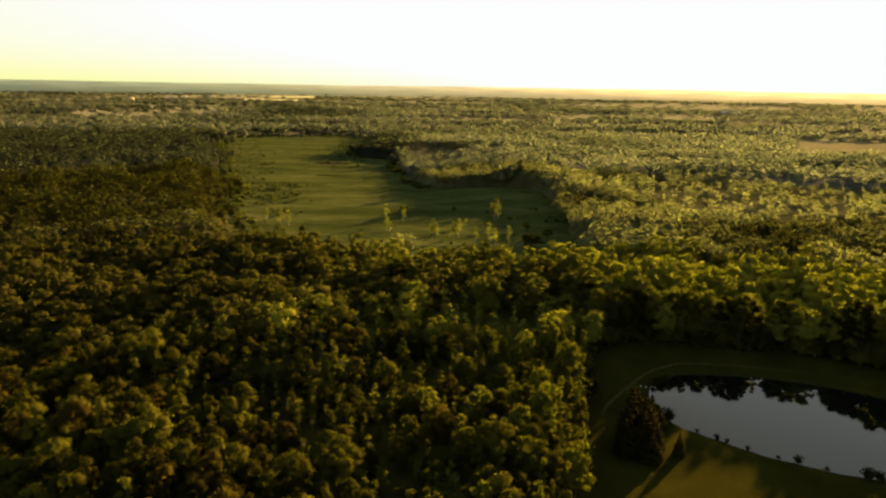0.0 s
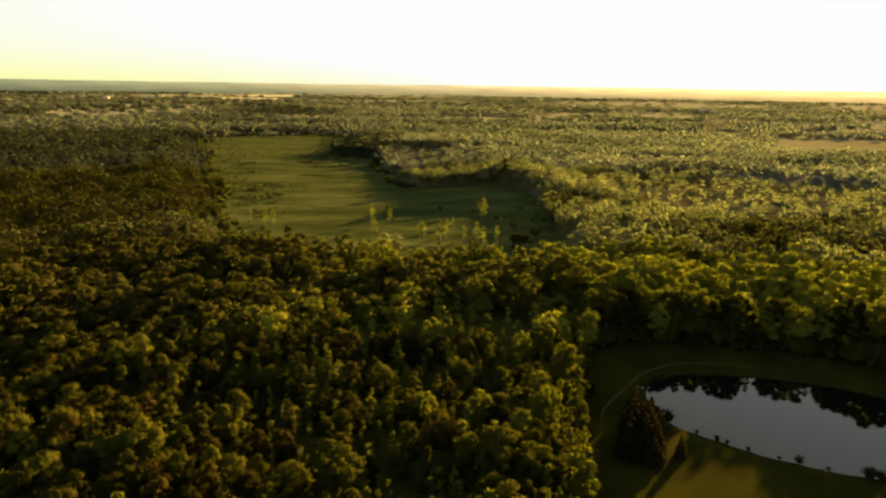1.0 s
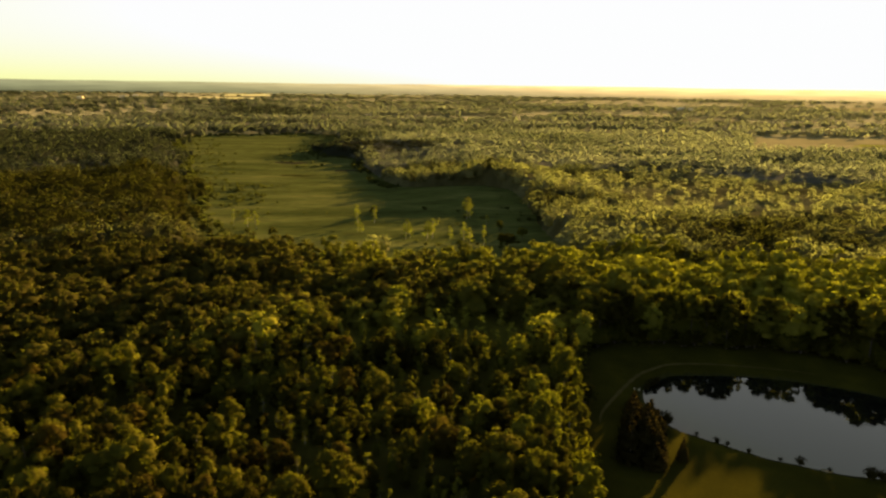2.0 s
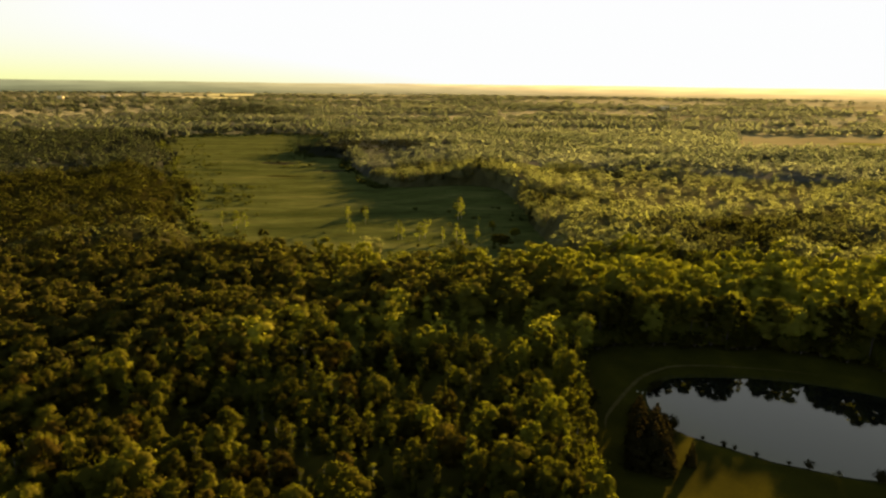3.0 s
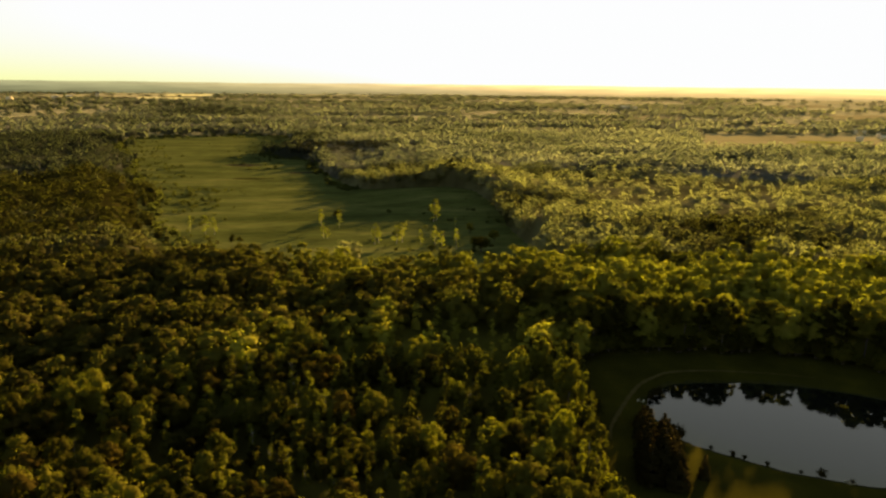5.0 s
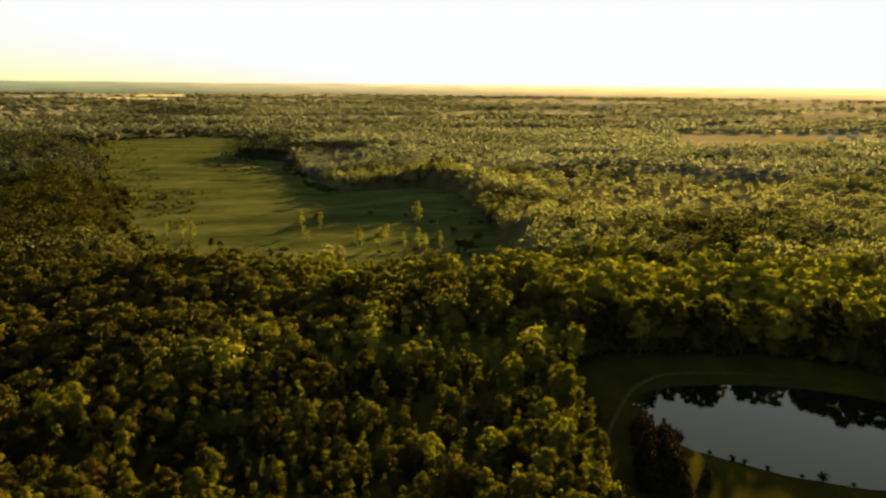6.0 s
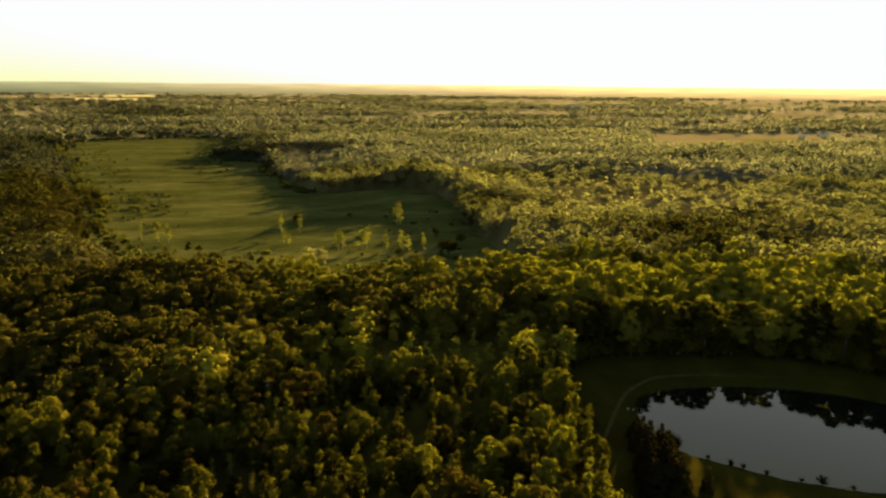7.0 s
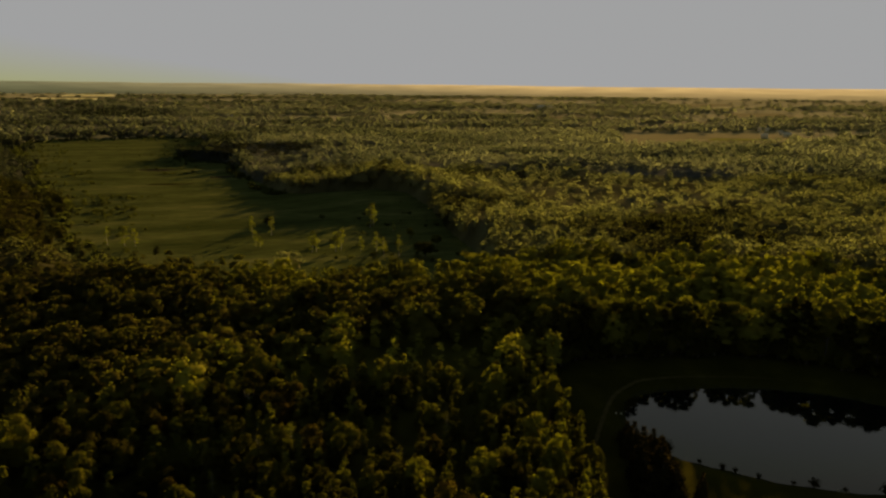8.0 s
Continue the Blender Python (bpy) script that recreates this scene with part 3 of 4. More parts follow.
def tallness(x, y):
    """How tall the wood stands: swells and hollows, a low edge behind the pond, a tall one east of it, a hump beside the marsh."""
    x, y = np.atleast_1d(np.asarray(x, float)), np.atleast_1d(np.asarray(y, float))
    r = np.hypot(x, y)
    f = 0.9 + 0.2 * np.clip((r - 240) / 110, 0, 1) + 0.3 * low_noise(x, y, 38, 4.4) + 0.12 * low_noise(x, y, 110, 9.1)
    edge = np.clip(1 - np.abs(x - 122) / 52, 0, 0.35) / 0.35 * np.clip((318 - y) / 14, 0, 1) * (y > 265)
    f = f * (1 - edge) + np.minimum(f, 0.97) * edge
    east = np.clip((x - 158) / 14, 0, 1) * (r < 420) * (x < 300)
    f = f * (1 - east) + np.maximum(f, 1.14) * east
    f = f * (1 - 0.45 * np.exp(-((x + 15) / 55) ** 2 - ((y - 960) / 90) ** 2))
    f = f * (1 - 0.22 * np.exp(-((x - 310) / 160) ** 4 - ((y - 665) / 145) ** 4))
    if y.max() > 440:
        f = f * (1 - 0.4 * np.exp(-(edge_distance(MEADOW, x, y) / 26) ** 2) * (x < -110) * (y < 1300))
    dip = np.clip(1.6 - np.abs(x - 150) / 12, 0, 1) * np.clip(2.2 - np.abs(y - 298) / 16, 0, 1)
    f = f * (1 - dip) + np.minimum(f, 0.91) * dip
    return f + 0.2 * shaded_dark_woods(x, y) + 0.18 * np.exp(-((x - 95) / 55) ** 2 - ((y - 730) / 45) ** 2) - 0.42 * np.exp(-((x + 22) / 36) ** 2 - ((y - 810) / 75) ** 2)


def scatter(r0, r1, step, a0=-35.5, a1=49.5):
    """Uneven places between two distances."""
    n = int(r1 / step) + 1
    ix, iy = np.meshgrid(np.arange(-n, n + 1), np.arange(0, int(n * 1.16) + 1))
    x = ((ix + 0.5 * (iy % 2)) * step + rng.uniform(-0.36, 0.36, ix.shape) * step).ravel()
    y = (iy * step * 0.87 + rng.uniform(-0.36, 0.36, ix.shape) * step).ravel()
    r, a = np.hypot(x, y), np.degrees(np.arctan2(x, y))
    keep = (r > r0) & (r <= r1) & (a > a0) & (a < a1)
    x, y = x[keep], y[keep]
    keep = free(x, y)
    return x[keep], y[keep]


# trees that can be told apart: place, height of the top, kind
KNOWN = [(53, 255, 12.5, "t"), (-22, 350, 22.5, "b"), (-6, 279, 17, "s"), (168, 280, 18.5, "b"), (-64, 186, 20, "s"), (-80, 251, 19.5, "b"), (-40, 281, 18.5, "b"), (-118, 285, 21, "b"),
         (-25, 163, 24.0, "b"), (15, 146, 21.5, "b"), (-138, 259, 21.5, "b"), (-88, 305, 22.5, "b"), (105, 299, 15, "b"), (6, 182, 20, "s"), (18, 183, 19, "s"), (-43, 198, 18.5, "s"),
         (23, 224, 16.5, "s"), (0, 217, 18, "s"), (33, 235, 15.5, "b"), (5, 240, 17.5, "s"), (127, 288, 19, "b"), (-59, 203, 19, "b"), (26, 182, 17, "b"), (-42, 200, 15, "t"), (171, 278, 21, "b"), (181, 264, 20, "b"), (190, 257, 21, "b"), (197, 247, 19, "b"), (204, 262, 22, "b")]
near = [(x, y) for x, y, _, _ in KNOWN]
for x, y, top, k in KNOWN:
    kinds = {"b": BROAD, "s": SLIM, "t": THIN}[k]
    h = {"b": 20.3, "s": 18.4, "t": 16.5}[k]
    z = float(ground_z(np.array([x]), np.array([y]))[0])
    plant(kinds, x, y, (top - z) / h)

x, y = scatter(95, 275, 5.7)
clear = edge_distance(LAWN, x, y) > 4.5
x, y = x[clear], y[clear]
for px, py, yw in zip(x, y, young_wood(x, y)):
    gap = 5.7 if not yw else 4.1
    if any((px - qx) ** 2 + (py - qy) ** 2 < gap * gap for qx, qy in near):
        continue
    u = rng.random()
    h = rng.uniform(0.85, 1.08) * float(tallness(px, py)[0])
    brown = 0.05 + (0.3 if px < 10 and noise.noise((px / 30, py / 30, 3.3)) > 0.12 else 0.0)
    if yw:
        kinds = SLIM if u < 0.62 else THIN if u < 0.72 else RUSTY if u < 0.745 else BROAD
    else:
        kinds = RUSTY if u < brown else BROAD if u < brown + (1 - brown) * 0.74 else SLIM if u < 0.96 else THIN
    # crowns with painted sunlight grow commoner towards the right
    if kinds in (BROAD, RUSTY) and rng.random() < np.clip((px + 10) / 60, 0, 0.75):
        kinds = SUNLIT
    if yw and kinds is BROAD:
        h *= 0.9
    spread = rng.uniform(0.72, 1.12) if px < 25 else rng.uniform(0.66, 0.95)
    plant(kinds, px, py, h, h * spread)
    near.append((px, py))


def woods(name, label, level, x, y, mat, size=1.0, kinds=None, wider=1.0):
    """Many far trees joined into one."""
    kinds = kinds or {"broad": 5, "slim": 4, "thin": 2}
    sets = {k: [template(k, 200 + 10 * level + s, level) for s in range(c)] for k, c in kinds.items()}
    yw = young_wood(x, y)
    keys = list(sets)
    pick = np.array([rng.choice(keys, p=[0.2, 0.62, 0.18] if w else [0.86, 0.1, 0.04]) if len(keys) > 1 else keys[0] for w in yw])
    which = rng.integers(0, 5, len(x))
    z = ground_z(x, y)
    tall = tallness(x, y)
    # light put into leaf tone: sunlit stand raised, left darkened, right lightened for haze
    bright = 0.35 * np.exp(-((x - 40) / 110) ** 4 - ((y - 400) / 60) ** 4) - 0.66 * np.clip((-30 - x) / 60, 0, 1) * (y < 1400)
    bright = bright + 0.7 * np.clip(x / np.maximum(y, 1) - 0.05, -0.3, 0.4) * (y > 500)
    r_ = np.hypot(x, y)
    low_rim = np.where(r_ > FLAT, r_ / (FLAT - SPAN * np.log(1 - np.clip((r_ - FLAT) / SPAN, 0, 0.985))), 1.0) ** 1.4
    upward = {1: 0.0, 2: 0.15, 3: 0.42, 0: 0.75}[level]
    drift = low_noise(x * 0.6, y * 1.3, 90 if level else 200, 1.7)
    vs, ts, tn, ns, base = [], [], [], [], 0
    for k in keys:
        for s, (tv, tt, tnm) in enumerate(sets[k]):
            tnm = unit(tnm * (1 - upward) + np.array((0, 0, upward)))
            sel = np.where((pick == k) & (which % len(sets[k]) == s))[0]
            if not len(sel):
                continue
            ang, sc = rng.uniform(0, 2 * math.pi, len(sel)), rng.uniform(0.85, 1.12, len(sel)) * size * (tall[sel] if k != "clump" else 1.0)
            wide = sc * (wider if k == "broad" else (1.15 if level == 3 else 0.95) * wider) * rng.uniform(0.72, 1.25, len(sel))
            cs, sn = np.cos(ang)[:, None], np.sin(ang)[:, None]
            v = np.stack([(tv[:, 0] * cs - tv[:, 1] * sn) * wide[:, None] + x[sel][:, None], (tv[:, 0] * sn + tv[:, 1] * cs) * wide[:, None] + y[sel][:, None],
                          tv[:, 2] * (sc * low_rim[sel])[:, None] + z[sel][:, None] - 0.1], 2)
            vs.append(v.reshape(-1, 3))
            ns.append(np.stack([tnm[:, 0] * cs - tnm[:, 1] * sn, tnm[:, 0] * sn + tnm[:, 1] * cs, np.repeat(tnm[None, :, 2], len(sel), 0)], 2).reshape(-1, 3))
            ts.append((tt[None] + (np.arange(len(sel)) * len(tv))[:, None, None]).reshape(-1, 3) + base)
            tn.append(np.repeat(np.clip(rng.normal(0.5, 0.15, len(sel)) + 0.75 * drift[sel] + 0.45 * yw[sel] - 0.6 * shaded_dark_woods(x[sel], y[sel]) + (0.04 if k != "broad" else 0) + bright[sel], 0, 1), len(tv)))
            base += len(sel) * len(tv)
    ob = new(name, mesh_from(name, np.concatenate(vs), np.concatenate(ts), [mat], np.concatenate(tn), smooth=True, normals=np.concatenate(ns)))
    return tagged(ob, label, "woods", kind="stuff")


def understorey(rad, share, bump, base, mats, label):
    """The closed lower growth between the crowns, one uneven sheet that comes down to the ground at every clearing. It
    is added to keep the gaps between crowns from going dark. share: its height in parts of the trees'.
    """
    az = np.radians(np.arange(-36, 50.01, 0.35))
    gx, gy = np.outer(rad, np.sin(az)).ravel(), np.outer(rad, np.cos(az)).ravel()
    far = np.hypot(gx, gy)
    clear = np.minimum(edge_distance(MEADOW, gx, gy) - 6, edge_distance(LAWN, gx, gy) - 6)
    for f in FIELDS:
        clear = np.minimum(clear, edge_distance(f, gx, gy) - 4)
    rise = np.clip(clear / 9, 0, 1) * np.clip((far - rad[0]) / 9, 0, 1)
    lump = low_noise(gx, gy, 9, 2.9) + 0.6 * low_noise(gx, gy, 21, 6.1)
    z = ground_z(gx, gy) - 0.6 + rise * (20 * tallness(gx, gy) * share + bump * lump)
    # tone lowered on the left too, dimmer light there put into the colour
    tone = np.clip(base + 0.3 * lump + 0.6 * low_noise(gx * 0.6, gy * 1.3, 90, 1.7) - 0.6 * shaded_dark_woods(gx, gy) - 0.55 * np.clip((-30 - gx) / 60, 0, 1) * (gy < 1400), 0, 1)
    na, nr = len(az), len(rad)
    i, j = (k.ravel() for k in np.meshgrid(np.arange(nr - 1), np.arange(na - 1), indexing="ij"))
    o = i * na + j
    t = np.concatenate([np.stack([o, o + na, o + na + 1], 1), np.stack([o, o + na + 1, o + 1], 1)])
    t = t[rise[t].max(1) > 0]
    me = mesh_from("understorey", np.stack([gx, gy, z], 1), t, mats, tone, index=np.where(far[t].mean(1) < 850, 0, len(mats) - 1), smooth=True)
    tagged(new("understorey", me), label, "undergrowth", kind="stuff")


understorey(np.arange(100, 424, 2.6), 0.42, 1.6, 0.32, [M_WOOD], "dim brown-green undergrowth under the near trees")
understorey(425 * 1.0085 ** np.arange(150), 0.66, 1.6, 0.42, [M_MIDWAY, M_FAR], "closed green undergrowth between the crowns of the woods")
x, y = scatter(275, 432, 11.6)
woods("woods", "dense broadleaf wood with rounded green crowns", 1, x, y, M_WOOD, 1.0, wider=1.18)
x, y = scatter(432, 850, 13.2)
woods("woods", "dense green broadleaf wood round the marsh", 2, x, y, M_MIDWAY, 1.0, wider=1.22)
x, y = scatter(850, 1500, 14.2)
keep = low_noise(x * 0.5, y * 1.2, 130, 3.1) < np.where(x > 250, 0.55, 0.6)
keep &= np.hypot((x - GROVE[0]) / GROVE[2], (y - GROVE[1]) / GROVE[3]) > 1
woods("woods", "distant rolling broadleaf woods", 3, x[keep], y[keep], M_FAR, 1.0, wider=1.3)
x, y = rng.uniform(-1, 1, 420), rng.uniform(-1, 1, 420)
x, y = x[np.hypot(x, y) < 1] * GROVE[2] + GROVE[0], y[np.hypot(x, y) < 1] * GROVE[3] + GROVE[1]
woods("conifer_grove", "dark close grove of conifers beside the marsh", 2, x, y, M_PINE, 0.95, {"slim": 5}, 1.7)
x, y = scatter(1500, 2700, 31)
keep = low_noise(x * 0.45, y * 1.1, 260, 8.3) < np.where(x > 0.15 * y, 0.06, np.where(y < 2000, 0.7, 0.2))
keep |= rng.random(len(x)) < 0.12
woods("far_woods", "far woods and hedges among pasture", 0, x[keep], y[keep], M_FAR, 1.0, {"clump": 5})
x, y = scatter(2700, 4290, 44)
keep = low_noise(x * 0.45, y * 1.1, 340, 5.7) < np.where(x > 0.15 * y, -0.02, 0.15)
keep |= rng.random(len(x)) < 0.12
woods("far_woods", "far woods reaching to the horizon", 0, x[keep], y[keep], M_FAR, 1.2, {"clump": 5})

# ---- pond side ----
for x, y, s, w in ((60.5, 208, 1.1, 1.05), (64, 204, 1.0, 1.15), (67, 209, 0.85, 0.82), (62, 199.5, 0.85, 1.1), (65.5, 198.5, 0.7, 0.78), (72.6, 197, 0.5, 0.48), (70.5, 213, 0.62, 0.85), (58.5, 203, 0.8, 0.95), (66, 222, 0.75, 0.95), (68.5, 230, 0.5, 0.8), (57, 197, 0.75, 1.1), (63, 194, 0.5, 1.0), (70, 218, 0.7, 0.95)):
    plant(CEDARS, x, y, s * 0.95, w * 1.12)


def shrub(seed, mat, label, group):
    r = np.random.default_rng(seed)
    ob = new("shrub")
    pieces = [limb((0, 0, -0.2), (math.cos(a) * 0.8, math.sin(a) * 0.8, 1.6), 0.06, 0.02, 5) for a in (0.3, 1.9, 3.4, 5.0)]
    part("stem", mesh_from("stem", *join(pieces), [M_BARK]), None, ob)
    part("foliage", leafy("foliage", template("shrub", seed, 0), mat), None, ob)
    return tagged(ob, label, "shrub", group=group)


SHRUBS = [shrub(90 + k, M_CEDAR, "low dark leafy shrub on the pond bank", "shrubs on the bank") for k in range(3)]
for x, y, s in ((77.5, 222.5, 1.9), (75.5, 226.5, 1.3), (85, 216, 0.55), (90, 212, 0.7), (92, 209, 0.6), (97, 205, 0.55), (104, 199.3, 0.5), (109, 197, 1.0), (115.5, 192.8, 0.5), (124.5, 187.5, 1.5), (127.5, 187, 1.2), (132, 186.5, 1.0),
                (81, 252.5, 0.9), (84.5, 255.5, 1.3), (87.5, 258.8, 0.9)):
    plant(SHRUBS, x, y, s)

# young growth along the wood's edges on the lawn
EDGERS = [shrub(110 + k, M_LEAF, "leafy green bush at the edge of the wood", "bushes at the wood's edge") for k in range(3)]
line = rounded([(42, 168), (47, 203), (53, 229), (61, 258), (65, 280), (78, 291), (102, 292), (124, 288), (147, 284), (164, 278), (174, 267), (187, 256), (205, 238)], False, 16)
for k, (x, y) in enumerate(line):
    if rng.random() < 0.62:
        h = rng.uniform(0.6, 3.6)
        plant(EDGERS, x - 2.5 + rng.uniform(-4, 1.2), y + rng.uniform(-0.5, 7), h, h * rng.uniform(0.45, 0.9) + 0.5)


def box(bm, x0, y0, z0, x1, y1, z1):
    m4 = Matrix.Translation(((x0 + x1) / 2, (y0 + y1) / 2, (z0 + z1) / 2)) @ Matrix.Diagonal((x1 - x0, y1 - y0, z1 - z0, 1))
    bmesh.ops.create_cube(bm, size=1, matrix=m4)
    return bm


def garden_chair():
    ob = new("garden_chair")
    part("seat", box(bmesh.new(), -0.28, -0.28, 0.40, 0.28, 0.28, 0.45), M_WALL, ob)
    part("backrest", box(bmesh.new(), -0.28, 0.24, 0.45, 0.28, 0.29, 0.95), M_WALL, ob)
    for a, b in ((-0.25, -0.25), (0.25, -0.25), (-0.25, 0.25), (0.25, 0.25)):
        part("leg", box(bmesh.new(), a - 0.03, b - 0.03, -0.02, a + 0.03, b + 0.03, 0.41), M_WALL, ob)
    return tagged(ob, "small white garden chair on the lawn by the pond", "chair", group="garden chairs")


chair = garden_chair()
zc = float(ground_z(76, 250.5)) + 0.03
copy_thing(chair, pose(77.3, 249.8, zc, 0, 0, 200))
chair.matrix_basis = pose(75.8, 250.6, zc, 0, 0, 160)


def rowing_boat():
    ob = new("rowing_boat")
    bm = bmesh.new()
    rows = []
    for k in range(9):
        f = k / 8 * 2 - 1
        w = 0.62 * (1 - abs(f) ** 2.4) + 0.03
        rows.append([bm.verts.new((f * 1.6, w * c, h + 0.12 * f * f)) for c, h in ((-1, 0.45), (-0.75, 0.12), (0, 0.0), (0.75, 0.12), (1, 0.45))])
    for p, q in zip(rows, rows[1:]):
        for k in range(4):
            bm.faces.new((p[k], p[k + 1], q[k + 1], q[k]))
    bmesh.ops.solidify(bm, geom=bm.faces[:], thickness=0.04)
    part("hull", bm, M_WALL, ob)
    for f in (-0.7, 0.5):
        part("thwart", box(bmesh.new(), f - 0.12, -0.52, 0.3, f + 0.12, 0.52, 0.34), M_BARK, ob)
    return tagged(ob, "small white rowing boat drawn up on the bank", "boat")


rowing_boat().matrix_basis = pose(114.5, 192.4, float(ground_z(114.5, 192.4)) - 0.02, 0, 0, -25)

# ---- marsh ----


def sheet(name, x, y, w, d, mat, label, category, lift):
    pts = [(x + w * math.cos(a) * (1 + 0.2 * math.sin(3 * a + x)), y + d * math.sin(a) * (1 + 0.25 * math.sin(2 * a + y))) for a in np.linspace(0, 2 * math.pi, 28, endpoint=False)]
    bm = bmesh.new()
    bm.faces.new([bm.verts.new((px, py, lift)) for px, py in pts])
    bmesh.ops.triangulate(bm, faces=bm.faces[:])
    return tagged(part(name, bm, mat, None), label, category, kind="structure")


sheet("marsh_pool", -157, 996, 22, 13, M_MUD, "narrow dark pool in the marsh grass", "pool", 0.06)
sheet("marsh_pool", -74, 912, 20, 9, M_MUD, "thin dark pool in the marsh grass", "pool", 0.06)
sheet("mud_flat", -130, 858, 24, 7, M_REED, "pale dry patch in the marsh", "mud", 0.05)

for x, y, top, wide, kinds in ((-43, 560, 16, 1.2, LACY), (-41, 530, 11, 1.0, LACY), (-38, 527, 8, 0.8, LACY), (-30, 566, 14.5, 1.1, LACY), (-32, 600, 8, 0.7, BROAD), (-6, 505, 15, 1.25, LACY), (-3, 508, 12, 1.05, LACY), (9, 505, 13.5, 1.2, LACY), (13, 508, 15, 1.3, LACY), (25, 500, 11, 0.8, LACY),
                               (34, 493, 15, 1.2, LACY), (38, 489, 12, 1.05, LACY), (47, 484, 14.5, 1.0, LACY), (44, 582, 19, 1.7, LACY), (47, 586, 17, 1.2, LACY), (-125, 549, 14, 1.4, LACY), (-118, 546, 13, 1.0, LACY), (-137, 556, 13, 0.7, LACY),
                               (62, 476, 10, 1.3, BROAD), (77, 506, 8, 0.7, BROAD), (30, 480, 5, 0.6, BROAD), (20, 560, 6, 0.6, LACY), (58, 560, 8, 0.7, LACY), (64, 530, 9, 0.5, BROAD), (-100, 505, 9, 0.4, BROAD), (-60, 470, 9, 0.4, BROAD)):
    plant(kinds, x, y, top / (18.2 if kinds is LACY else 19.6), wide)


def thicket(name, label, x, y, size, mat, seeds=4):
    """Many low bushes joined into one."""
    kinds = [crown(np.random.default_rng(400 + k), 4.0, -0.2, 2.2, 4, 7, 0.9, lobe=0.3, low=-0.5) for k in range(seeds)]
    vs, ts, tn, ns, base = [], [], [], [], 0
    for px, py, sc in zip(x, y, size):
        tv, tt, tnm = kinds[int(rng.integers(seeds))]
        a = rng.uniform(0, 6.28)
        vs.append(np.stack([(tv[:, 0] * math.cos(a) - tv[:, 1] * math.sin(a)) * sc * 1.2 + px, (tv[:, 0] * math.sin(a) + tv[:, 1] * math.cos(a)) * sc * 1.2 + py, tv[:, 2] * sc], 1))
        ts.append(tt + base)
        ns.append(np.stack([tnm[:, 0] * math.cos(a) - tnm[:, 1] * math.sin(a), tnm[:, 0] * math.sin(a) + tnm[:, 1] * math.cos(a), tnm[:, 2]], 1))
        tn.append(np.full(len(tv), rng.uniform(0.0, 0.6)))
        base += len(tv)
    return tagged(new(name, mesh_from(name, np.concatenate(vs), np.concatenate(ts), [mat], np.concatenate(tn), smooth=True, normals=np.concatenate(ns))), label, "bushes", kind="stuff")


x, y = rng.uniform(-440, 140, 28000), rng.uniform(440, 1560, 28000)
e = edge_distance(MEADOW, x, y)
x, y, e = x[e < 0], y[e < 0], e[e < 0]
band = np.array([noise.noise((px / 70, py / 26, 2.2)) + 0.5 * noise.noise((px / 18, py / 9, 6.2)) for px, py in zip(x, y)])
swamp = (x > 5) & (y < 660)
west = np.hypot((x + 165) / 45, (y - 745) / 75) < 1
odds = np.where(swamp, 0.10, np.where(band > 0.5, 0.5, 0.0) + np.where(west, 0.22, 0.0) + np.where(e > -14, 0.3, 0.0) + np.where((e > -60 - 40 * band) & (x < -110), 0.12, 0.0))
keep = rng.random(len(x)) < odds
size = np.where(swamp, rng.uniform(0.2, 1.15, len(x)) ** 1.5, np.where(e > -14, rng.uniform(0.5, 2.2, len(x)), np.where((e > -60 - 40 * band) & (x < -110), rng.uniform(0.2, 1.3, len(x)), rng.uniform(0.15, 0.5, len(x)))))
thicket("marsh_bushes", "low dark sedge tussocks and bushes in the marsh", x[keep], y[keep], size[keep], M_SEDGE)

# ---- far buildings ----


def house(x, y, wide, deep, high, turn, label, category="house", roof=M_ROOF, pitch=0.35):
    ob = new("farm_building" if category == "barn" else category)
    part("wall", box(bmesh.new(), -wide / 2, -deep / 2, -1.5, wide / 2, deep / 2, high), M_SIDING, ob)
    bm = bmesh.new()
    o, t = 0.5, deep * pitch
    v = [bm.verts.new(c) for c in ((-wide / 2 - o, -deep / 2 - o, high - 0.2), (wide / 2 + o, -deep / 2 - o, high - 0.2), (wide / 2 + o, deep / 2 + o, high - 0.2), (-wide / 2 - o, deep / 2 + o, high - 0.2),
                                   (-wide / 2 - o, 0, high + t), (wide / 2 + o, 0, high + t))]
    for f in ((0, 1, 5, 4), (2, 3, 4, 5), (1, 2, 5), (3, 0, 4), (3, 2, 1, 0)):
        bm.faces.new([v[k] for k in f])
    part("roof", bm, roof, ob)
    n_ = max(2, int(wide / 5))
    for k in range(n_):
        cx = -wide / 2 + (k + 0.5) * wide / n_
        part("window", box(bmesh.new(), cx - 0.8, -deep / 2 - 0.06, high * 0.45, cx + 0.8, -deep / 2 + 0.1, high * 0.75), M_GLASS, ob)
    part("door", box(bmesh.new(), -0.6, -deep / 2 - 0.09, -0.2, 0.6, -deep / 2 + 0.1, 2.1), M_BARK, ob)
    px, py = (float(v_) for v_ in far_in(np.array(float(x)), np.array(float(y))))
    ob.matrix_basis = pose(px, py, float(ground_z(px, py)) + 1.0, 0, 0, turn)
    return tagged(ob, label, category, group="far buildings")


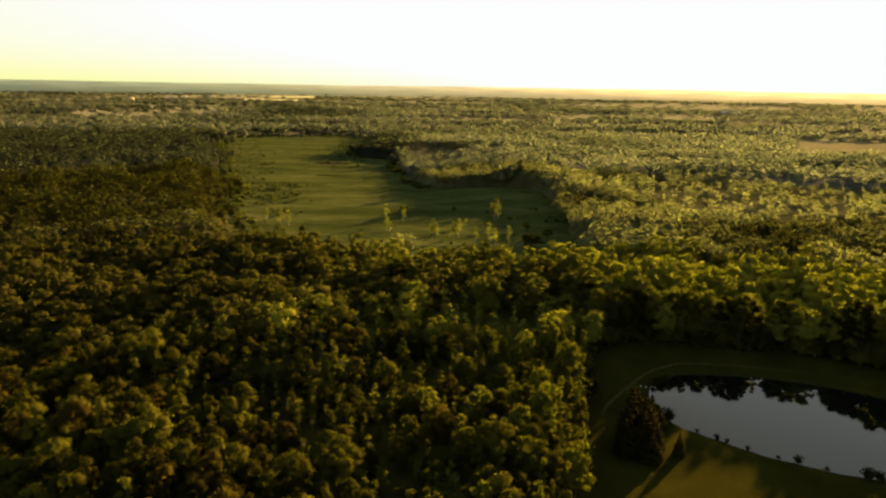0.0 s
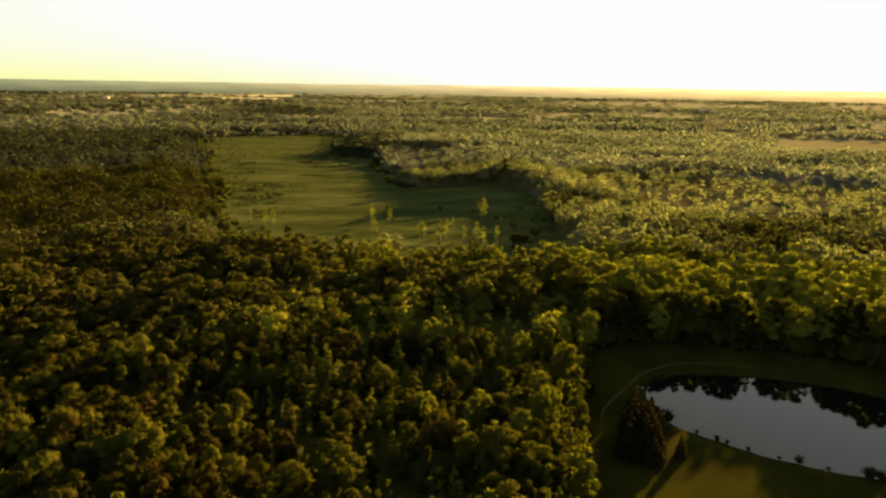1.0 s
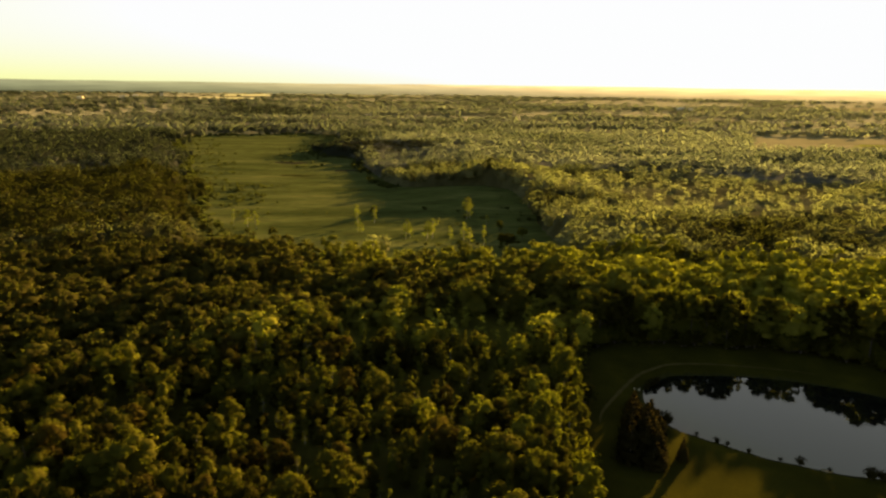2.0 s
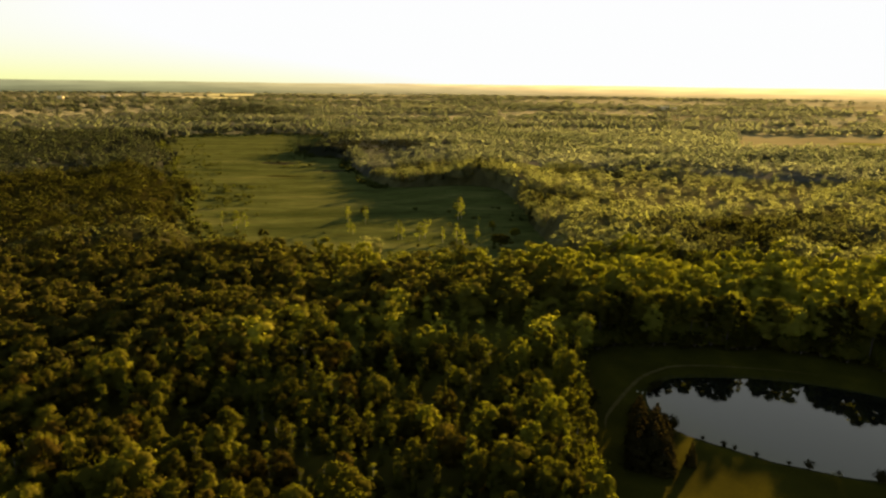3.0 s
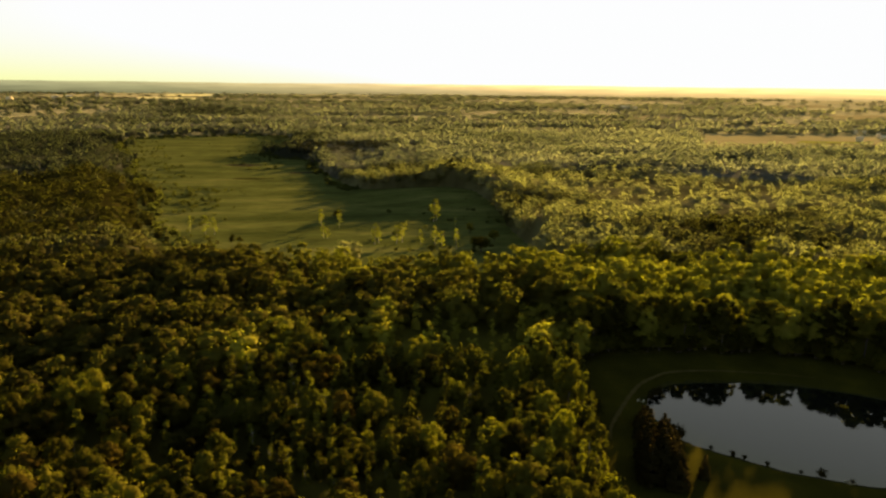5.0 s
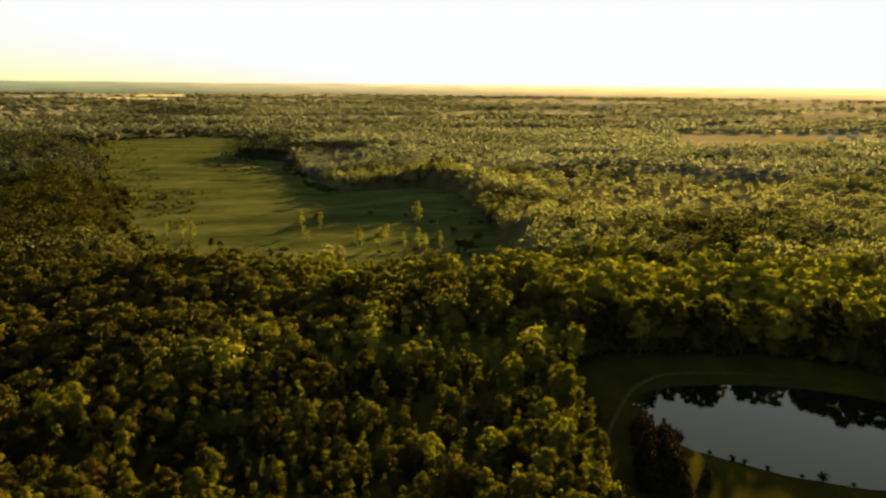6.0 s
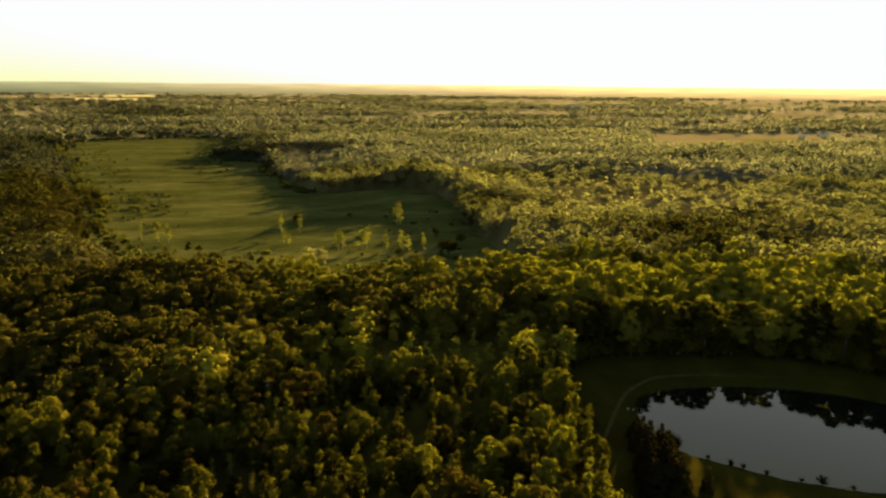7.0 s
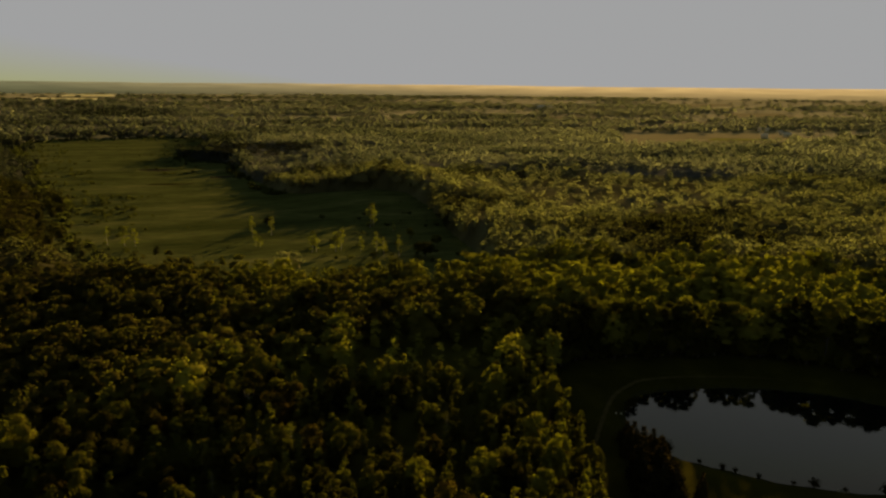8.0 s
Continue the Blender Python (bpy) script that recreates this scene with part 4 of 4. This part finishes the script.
for x, y, w, d, h, a in ((1237, 3190, 30, 18, 10, -20), (1280, 3195, 22, 14, 8, -20), (1334, 3515, 16, 10, 8, -15), (1122, 3410, 13, 9, 7, -25), (1034, 1395, 14, 9, 6, -35), (1123, 1433, 18, 9, 5, -30), (-1615, 4364, 28, 14, 9, 20), (-1591, 4506, 24, 14, 11, 15)):
    house(x, y, w, d, h, a, "large pale farm building among far fields", "barn")
for x, y, w, d, h, a in ((1212, 1722, 10, 8, 6, -35), (1226, 1722, 9, 7, 5, -30), (1190, 1614, 8, 7, 6, -40), (1213, 1613, 8, 7, 5, -35), (1160, 1500, 8, 7, 6, -30), (1220, 1819, 9, 8, 7, -30),
                         (-124, 2377, 20, 9, 5, 5), (-98, 2378, 13, 8, 5, 0), (-192, 2375, 13, 8, 5, 8), (-1588, 4982, 15, 12, 13, 18)):
    house(x, y, w, d, h, a, "small white house among far trees")

# ---- far water tower ----
tower = new("water_tower")
bm = bmesh.new()
bmesh.ops.create_uvsphere(bm, u_segments=20, v_segments=10, radius=1, matrix=Matrix.Translation((0, 0, 13)) @ Matrix.Diagonal((14, 14, 8, 1)))
part("tank", bm, M_SIDING, tower)
part("column", mesh_from("column", *limb((0, 0, -1), (0, 0, 7), 5.5, 4.0, 12), [M_SIDING]), None, tower)
px, py = (float(v_) for v_ in far_in(np.array(-1642.0), np.array(3863.0)))
tower.matrix_basis = pose(px, py, float(ground_z(px, py)))
tagged(tower, "white water tower standing over far woods", "water tower")

# ---- front row of the wood behind the pond ----
row = np.array(rounded([(70, 294), (80, 297), (104, 298), (126, 294), (149, 290), (166, 284), (177, 273), (190, 261)], False, 30))
gone = -99.0
for k, (x, y) in enumerate(row):
    if np.hypot(x - gone, 0) < 5.4:
        continue
    gone = x
    top = rng.uniform(20.2, 21.5) if 141 < x < 170 else rng.uniform(23.5, 26.0) if x >= 170 else rng.uniform(20.5, 23.5)
    plant(BROAD if rng.random() < 0.8 else SLIM, float(x), float(y + rng.uniform(0, 7)), top / 20.3, top / 20.3 * rng.uniform(0.75, 1.05))
